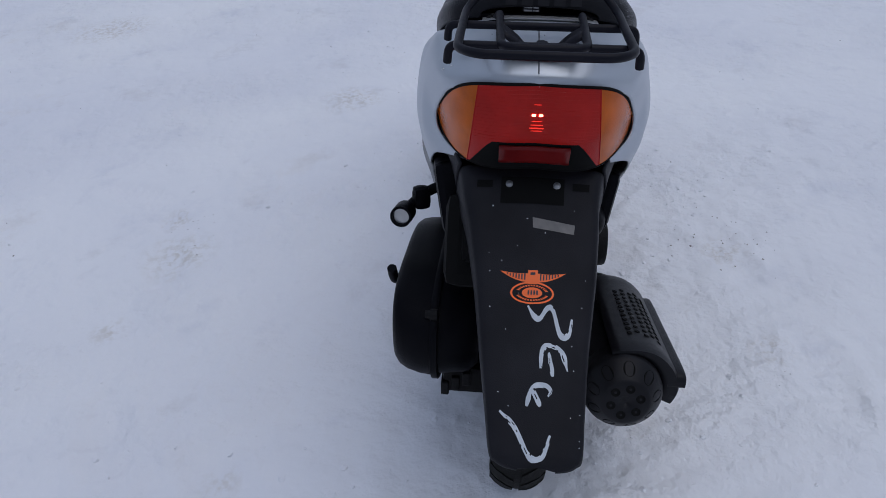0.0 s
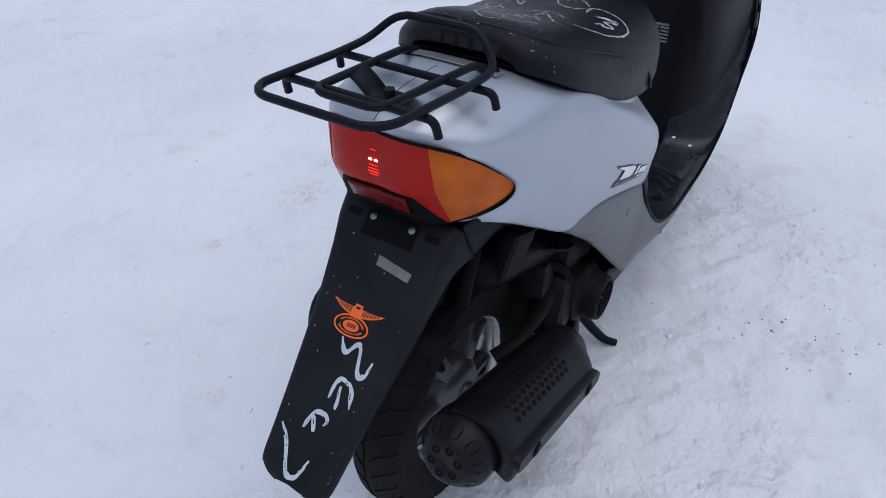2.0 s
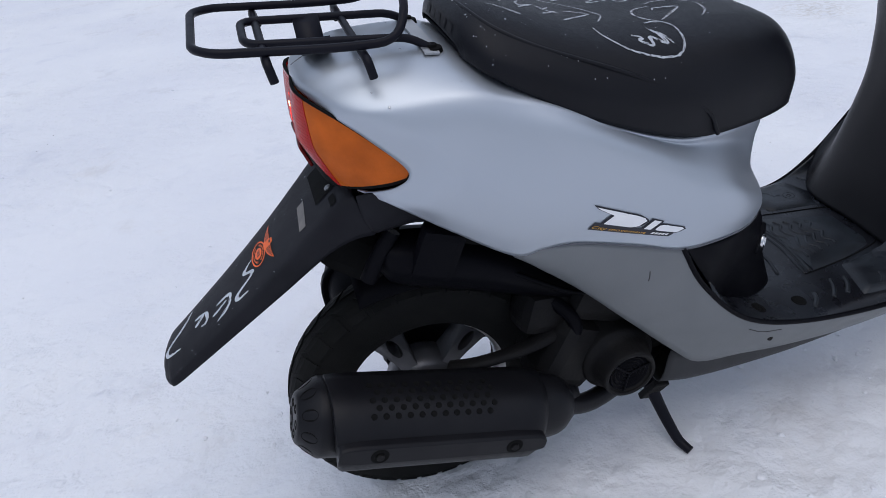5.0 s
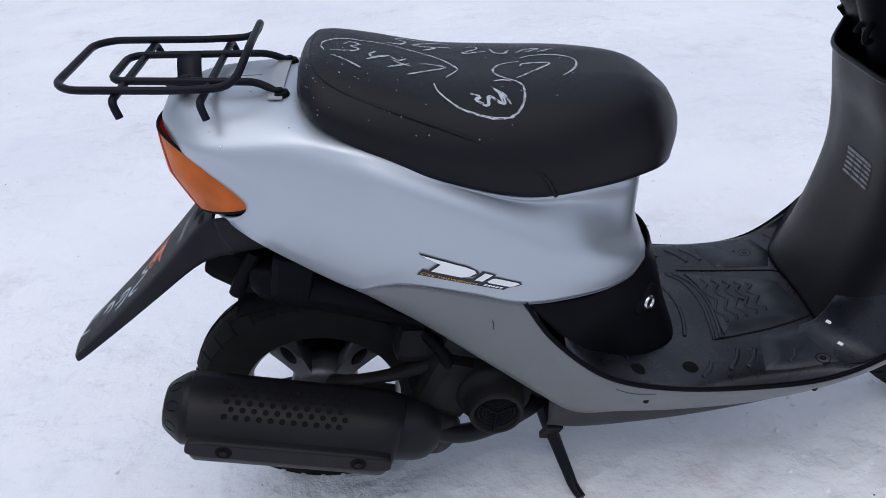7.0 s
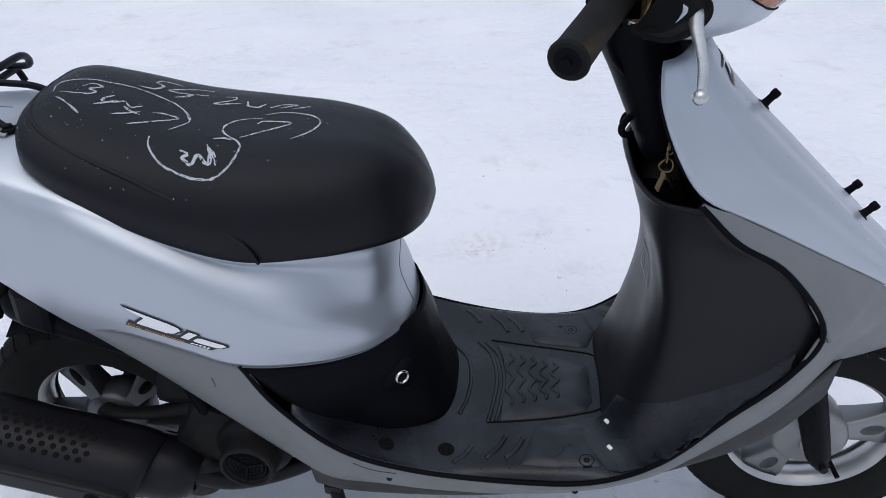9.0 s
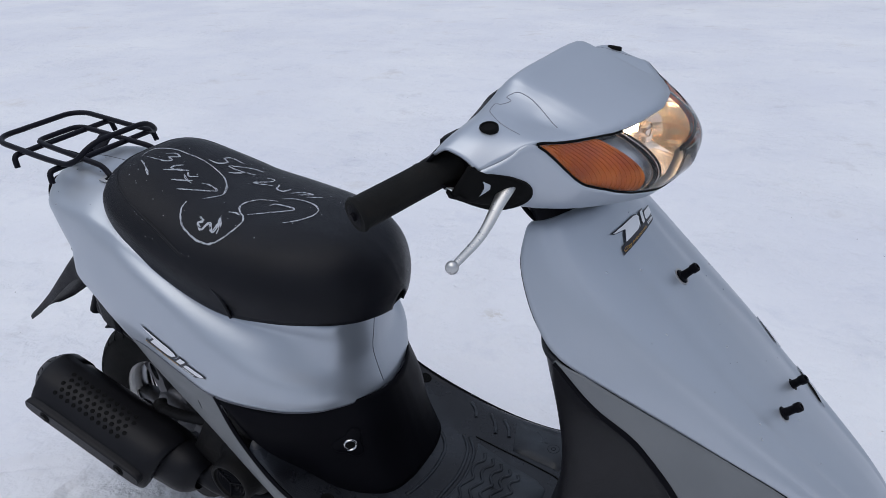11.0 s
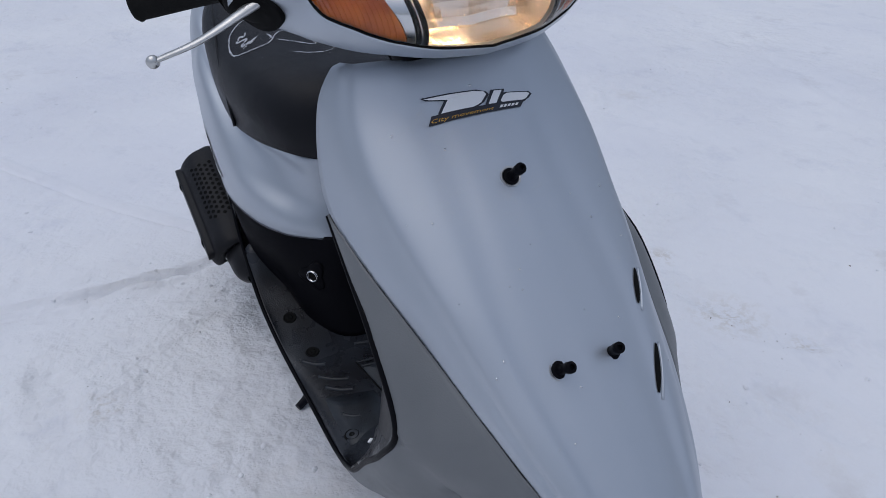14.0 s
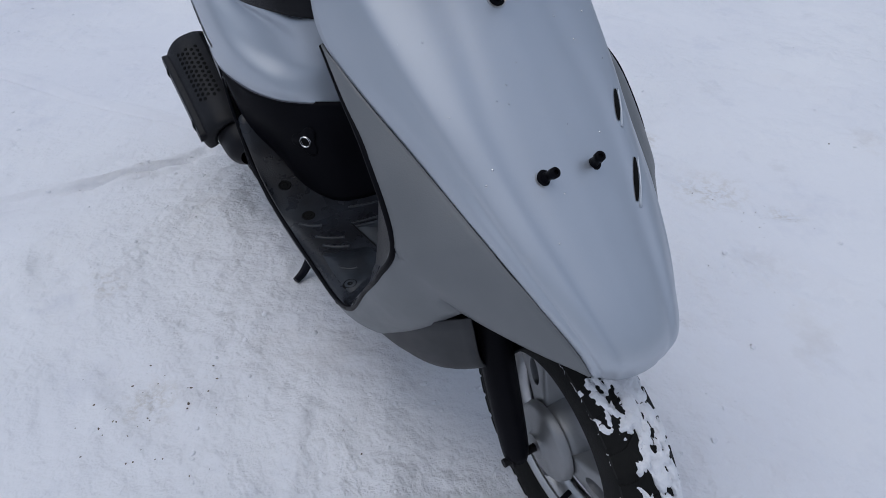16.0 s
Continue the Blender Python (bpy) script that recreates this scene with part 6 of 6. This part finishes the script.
def cover_details():
    tree = surface(cover)
    for base, tip in (((.9998, -.0023, .7471), (1.016, .001, .764)), ((1.1372, -.0335, .6095), (1.1545, -.0315, .626)), ((1.1395, .0265, .6070), (1.154, .0240, .625))):
        base, tip = Vector(base), Vector(tip)
        ax = (tip - base).normalized()
        turned("peg", [(.0090, -.004), (.0090, .0012), (.0080, .002), (.0056, .0024), (.0050, .006), (.0047, .014), (.0058, .0152), (.0058, .0215), (.0048, .023), (.0028, .023), (.0026, .020), (.0001, .020)],
               base, ax, BLACK, cover, "black rubber peg", 20)
        turned("washer", [(.0086, .0), (.0100, .0010), (.0112, .0008), (.0116, -.002)], base, (.68, 0, .73), RIMLIP, cover, "", 24)
    # two narrow vents on the far flank
    for a, b in (((1.0861, .0958), (1.1136, .080)), ((1.1444, .0803), (1.1784, .0587))):
        a, b = np.array(a), np.array(b)
        d = (b - a) / np.linalg.norm(b - a)
        nn = np.array((-d[1], d[0]))
        quads = []
        for k in range(8):
            t0, t1 = k / 8, (k + 1) / 8
            w0, w1 = .0030 * math.sin(math.pi * (.06 + .88 * t0)) ** .6, .0030 * math.sin(math.pi * (.06 + .88 * t1)) ** .6
            quads.append([tuple(a + (b - a) * t0 + nn * w0), tuple(a + (b - a) * t1 + nn * w1), tuple(a + (b - a) * t1 - nn * w1), tuple(a + (b - a) * t0 - nn * w0)])
        part("vent_slot", layer(quads, tree, lambda u, v: (u, v, 1.0), (0, 0, -1), .0012, None, 1.9), DARK, cover)
        ridge("vent_lip", [[tuple(a - d * .004 + nn * .0035), tuple((a + b) / 2 + nn * .0050), tuple(b + d * .004 + nn * .0035)]], .0016, tree, SILVER, cover, "", sink=.2)
    # water drops on the paint
    rng = random.Random(9)
    for ob, box_, count in ((cover, ((.93, 1.25), (-.12, .10)), 26), (fairing, ((-.05, .30), (-.16, .12)), 40)):
        t = surface(ob)
        bm = bmesh.new()
        for i in range(count):
            x, y = rng.uniform(*box_[0]), rng.uniform(*box_[1])
            hit = t.ray_cast(Vector((x, y, 1.3)), Vector((0, 0, -1)))
            if hit[0] is None:
                continue
            up = hit[1] if hit[1].z > 0 else -hit[1]
            s = rng.uniform(.0007, .0016)
            m = Matrix.Translation(hit[0] + up * .0002) @ up.to_track_quat("Z", "Y").to_matrix().to_4x4() @ Matrix.Diagonal((s, s * rng.uniform(.7, 1.4), s * .55, 1))
            bmesh.ops.create_icosphere(bm, subdivisions=2, radius=1, matrix=m)
        for f in bm.faces:
            f.smooth = True
        part("water_drop", bm, CHROME, ob, "small water drops", clean=False)["kind"] = "stuff"


cover_details()


def cowl_details():
    bar = named("handlebar")
    up = named("upper_cowl", bar)
    tree = surface(up)
    turn = bar.matrix_local.inverted()

    def local(x, y):
        p = turn @ Vector((x, y, .97))
        return (p.x, p.y)

    for flipy in (1, -1):
        hatch = [local(*p) for p in ((.8585, -.1640), (.8345, -.1569), (.8175, -.1433), (.8150, -.1265), (.8220, -.1262), (.8290, -.1170), (.8230, -.1130), (.8300, -.1045), (.8430, -.1045), (.8620, -.1110), (.8820, -.1235))]
        ridge("hatch_line", [[(x, y * flipy) for x, y in hatch]], .0006, tree, FAINT, up, "", sink=-.2)


SEAM = material("dark_seam", (0.10, 0.105, 0.12), 0.7)
FAINT = material("faint_hatch_seam", (0.24, 0.25, 0.28), 0.7)
cowl_details()


def small_fittings():
    # centre seam of the tail and of the front of the fairing
    tree = surface(fairing)
    ridge("tail_seam", [[(-.1000, .002), (-.085, .002), (-.06, .002), (-.02, .002), (.03, .002)]], .0011, tree, SEAM, fairing, "", sink=-.3)
    ridge("front_seam", [[(.575, -.006), (.545, -.010), (.520, -.013), (.490, -.015), (.450, -.018)]], .0010, tree, SEAM, fairing, "", (-1, 0, 0), lambda z, y: (.5, y, z), 1.0, -.3)
    bm = bmesh.new()
    for s in (1, -1):
        tube(bm, [tuple(p) for p in catmull(np.array([(.119, -.1535 * s, .502), (.192, -.1745 * s, .514), (.272, -.1865 * s, .497), (.348, -.1895 * s, .473), (.440, -.169 * s, .462), (.495, -.138 * s, .455), (.522, -.108 * s, .451), (.541, -.078 * s, .448), (.5535, -.036 * s, .441), (.5565, 0, .4395)]), 6)], .0011, 6, 1)
    part("lower_seam", bm, SEAM, fairing)
    # pale metal strip and dark plate where the seat meets the tail
    bm = bmesh.new()
    for k in range(14):
        a, b = -.075 + .15 * k / 14, -.075 + .15 * (k + 1) / 14
        layer([[(.064 + .10 * a * a, a), (.064 + .10 * b * b, b), (.046 + .10 * b * b, b), (.046 + .10 * a * a, a)]], tree, lambda u, v: (u, v, 1.2), (0, 0, -1), .003, bm, 1.5)
    part("tail_strip", bm, RIMLIP, fairing, "pale metal strip behind the seat", 0.002)
    for s in (1, -1):
        turned("rack_foot", [(.0001, .006), (.006, .006), (.0065, .003), (.012, .002), (.0135, -.003)], (.059, -.058 * s, .7525), (0, 0, 1), DARK, fairing, "", 18)
    # screws, a slot and a scratch on the grey panel
    panel = next(o for o in scooter.children if o.name == "side_panel")
    tp = surface(panel)

    def side(u, v):
        return (u, -.5, v)

    for x, z in ((.523, .258), (.790, .232)):
        hit = tp.ray_cast(Vector((x, -.5, z)), Vector((0, 1, 0)))
        if hit[0] is not None:
            turned("screw", [(.0001, .0006), (.0018, .0006), (.0030, .0016), (.0042, .0012), (.0048, -.001)], hit[0], (0, -1, 0), ENGINE, panel, "", 14)
    for line in ([(.475, .296), (.50, .283), (.535, .277)], [(.300, .448), (.301, .438), (.3005, .430)]):
        ridge("scratch", [line], .0009, tp, SCRATCH, panel, "dark scratch", (0, 1, 0), side, 1.0, -.2)
    # key bunch hanging in the pocket
    keys = thing("key_bunch", "small bunch of worn brass keys hanging in the pocket", "keys", (.872, -.105, .690))
    bm = bmesh.new()
    tube(bm, [(.008 * math.cos(w), 0.002 * math.sin(2 * w), .008 * math.sin(w) + .030) for w in (2 * math.pi * k / 24 for k in range(25))], .0012, 6, 1)
    part("key_ring", bm, BRASS, keys, "brass ring")
    for ang, size in ((-14, .62), (10, .5)):
        bm = bmesh.new()
        m = Matrix.Translation((0, 0, .022)) @ pose(0, 0, 0, 20 - ang, ang, ang * 2)
        box(bm, m @ Matrix.Translation((0, 0, -.034 * size)), .0022, .0065, .040 * size, .0007)
        for k in range(4):
            box(bm, m @ Matrix.Translation((0, .0038, (-.026 - .008 * k) * size)), .002, .0025, .0035, .0004)
        bmesh.ops.create_cone(bm, cap_ends=True, segments=18, radius1=.010 * size, radius2=.010 * size, depth=.0024, matrix=m @ Matrix.Translation((0, 0, -.010 * size)) @ pose(0, 0, 0, 0, 90, 0))
        part("key", bm, BRASS, keys, "worn metal key")
    chain = [(0, 0, .040), (.002, -.003, .052), (-.001, -.008, .060), (.002, -.012, .070)]
    for k, p in enumerate(chain):
        bm = bmesh.new()
        e = (1, 0) if k % 2 else (0, 1)
        tube(bm, [(p[0] + .0035 * e[0] * math.cos(w), p[1] + .0035 * e[1] * math.cos(w), p[2] + .0065 * math.sin(w)) for w in (2 * math.pi * i / 16 for i in range(17))], .0009, 6, 1)
        part("chain_link", bm, BRASS, keys)
    # bag hook on the neck
    hook = rod("bag_hook", [(.850, -.012, .742), (.836, -.020, .738), (.830, -.024, .728), (.834, -.022, .718), (.846, -.014, .716)], .0045, BLACK, scooter, "small black bag hook", .012, 10)
    rod("hook_arm", [(.850, .006, .738), (.838, .006, .732), (.836, .006, .722)], .004, BLACK, hook, "", .01, 10)
    # cables below the handlebar
    for s, y in ((1, -.040), (-1, .045), (1, -.020)):
        rod("control_cable", [(.812, y * 1.6, .868), (.802, y * 1.2, .850), (.812, y, .820), (.838, y * .7, .790)], .0032, BLACK, scooter, "", .02, 8)


SCRATCH = material("dark_scratch", (0.03, 0.03, 0.03), 0.7)
small_fittings()

# the scooter leans a little on its stand
LEAN = pose(0, 0, 0.012, 4.0)
for ob in [o for o in scene.objects if o.parent is None and o.name in ("scooter", "key_bunch")]:
    ob.matrix_basis = LEAN @ ob.matrix_basis


# ---- cars parked far off on the snow ----
GLASS = material("dark_car_glass", (0.006, 0.007, 0.008), 0.08, 0.0, 0.0, spec=0.5)


def parked_car(at, heading, paint, label):
    ob = thing("parked_car", label, "car", at, group="parked cars")
    ob.rotation_euler = (0, 0, radians(heading))

    def body_ring(x, z0, z1, w, tuck):
        return [(x, -w, z0 + .10), (x, -w * 1.02, (z0 + z1) / 2), (x, -w * tuck, z1), (x, 0, z1 + .03), (x, w * tuck, z1), (x, w * 1.02, (z0 + z1) / 2), (x, w, z0 + .10), (x, w * .85, z0), (x, 0, z0), (x, -w * .85, z0)]

    bm = bmesh.new()
    rows = [body_ring(x, z0, z1, w, .93) for x, z0, z1, w in ((-2.10, .38, .72, .60), (-2.02, .26, .92, .76), (-1.5, .20, 1.0, .82), (-.6, .19, .98, .84), (.5, .19, .96, .84), (1.2, .20, .90, .82), (1.85, .24, .78, .76), (2.05, .34, .62, .60))]
    sheet(bm, catmull(rows, 4), close=True, cap=True)
    part("body", bm, paint, ob)
    bm = bmesh.new()
    rows = [body_ring(x, .90, z1, w, tuck) for x, z1, w, tuck in ((-1.95, .96, .74, .95), (-1.45, 1.38, .74, .78), (-.4, 1.46, .76, .76), (.3, 1.40, .76, .78), (1.05, .93, .74, .95))]
    sheet(bm, catmull(rows, 4), close=True, cap=True)
    part("cabin", bm, GLASS, ob, "dark glazed cabin")
    for x in (-1.30, 1.28):
        for s in (1, -1):
            whl = new("wheel")
            whl.parent = ob
            bm = bmesh.new()
            lathe(bm, [(.19, -.08), (.27, -.095), (.305, -.07), (.315, 0), (.305, .07), (.27, .095), (.19, .08)], (x, .72 * s, .312), (0, 1, 0), 32, 2)
            part("tyre", bm, RUBBER, whl)
            turned("rim", [(.0001, .05), (.06, .055), (.12, .04), (.17, .07), (.195, .075), (.195, -.05)], (x, .72 * s, .312), (0, s, 0), ALLOY, whl, "", 28)
    return ob


parked_car((-13.76, 3.36, 0), 35, BLACK, "dark car parked far off on the snow")
parked_car((-1.3, 12.2, 0), 20, GREYMARK, "dark grey car parked across the snowy yard")
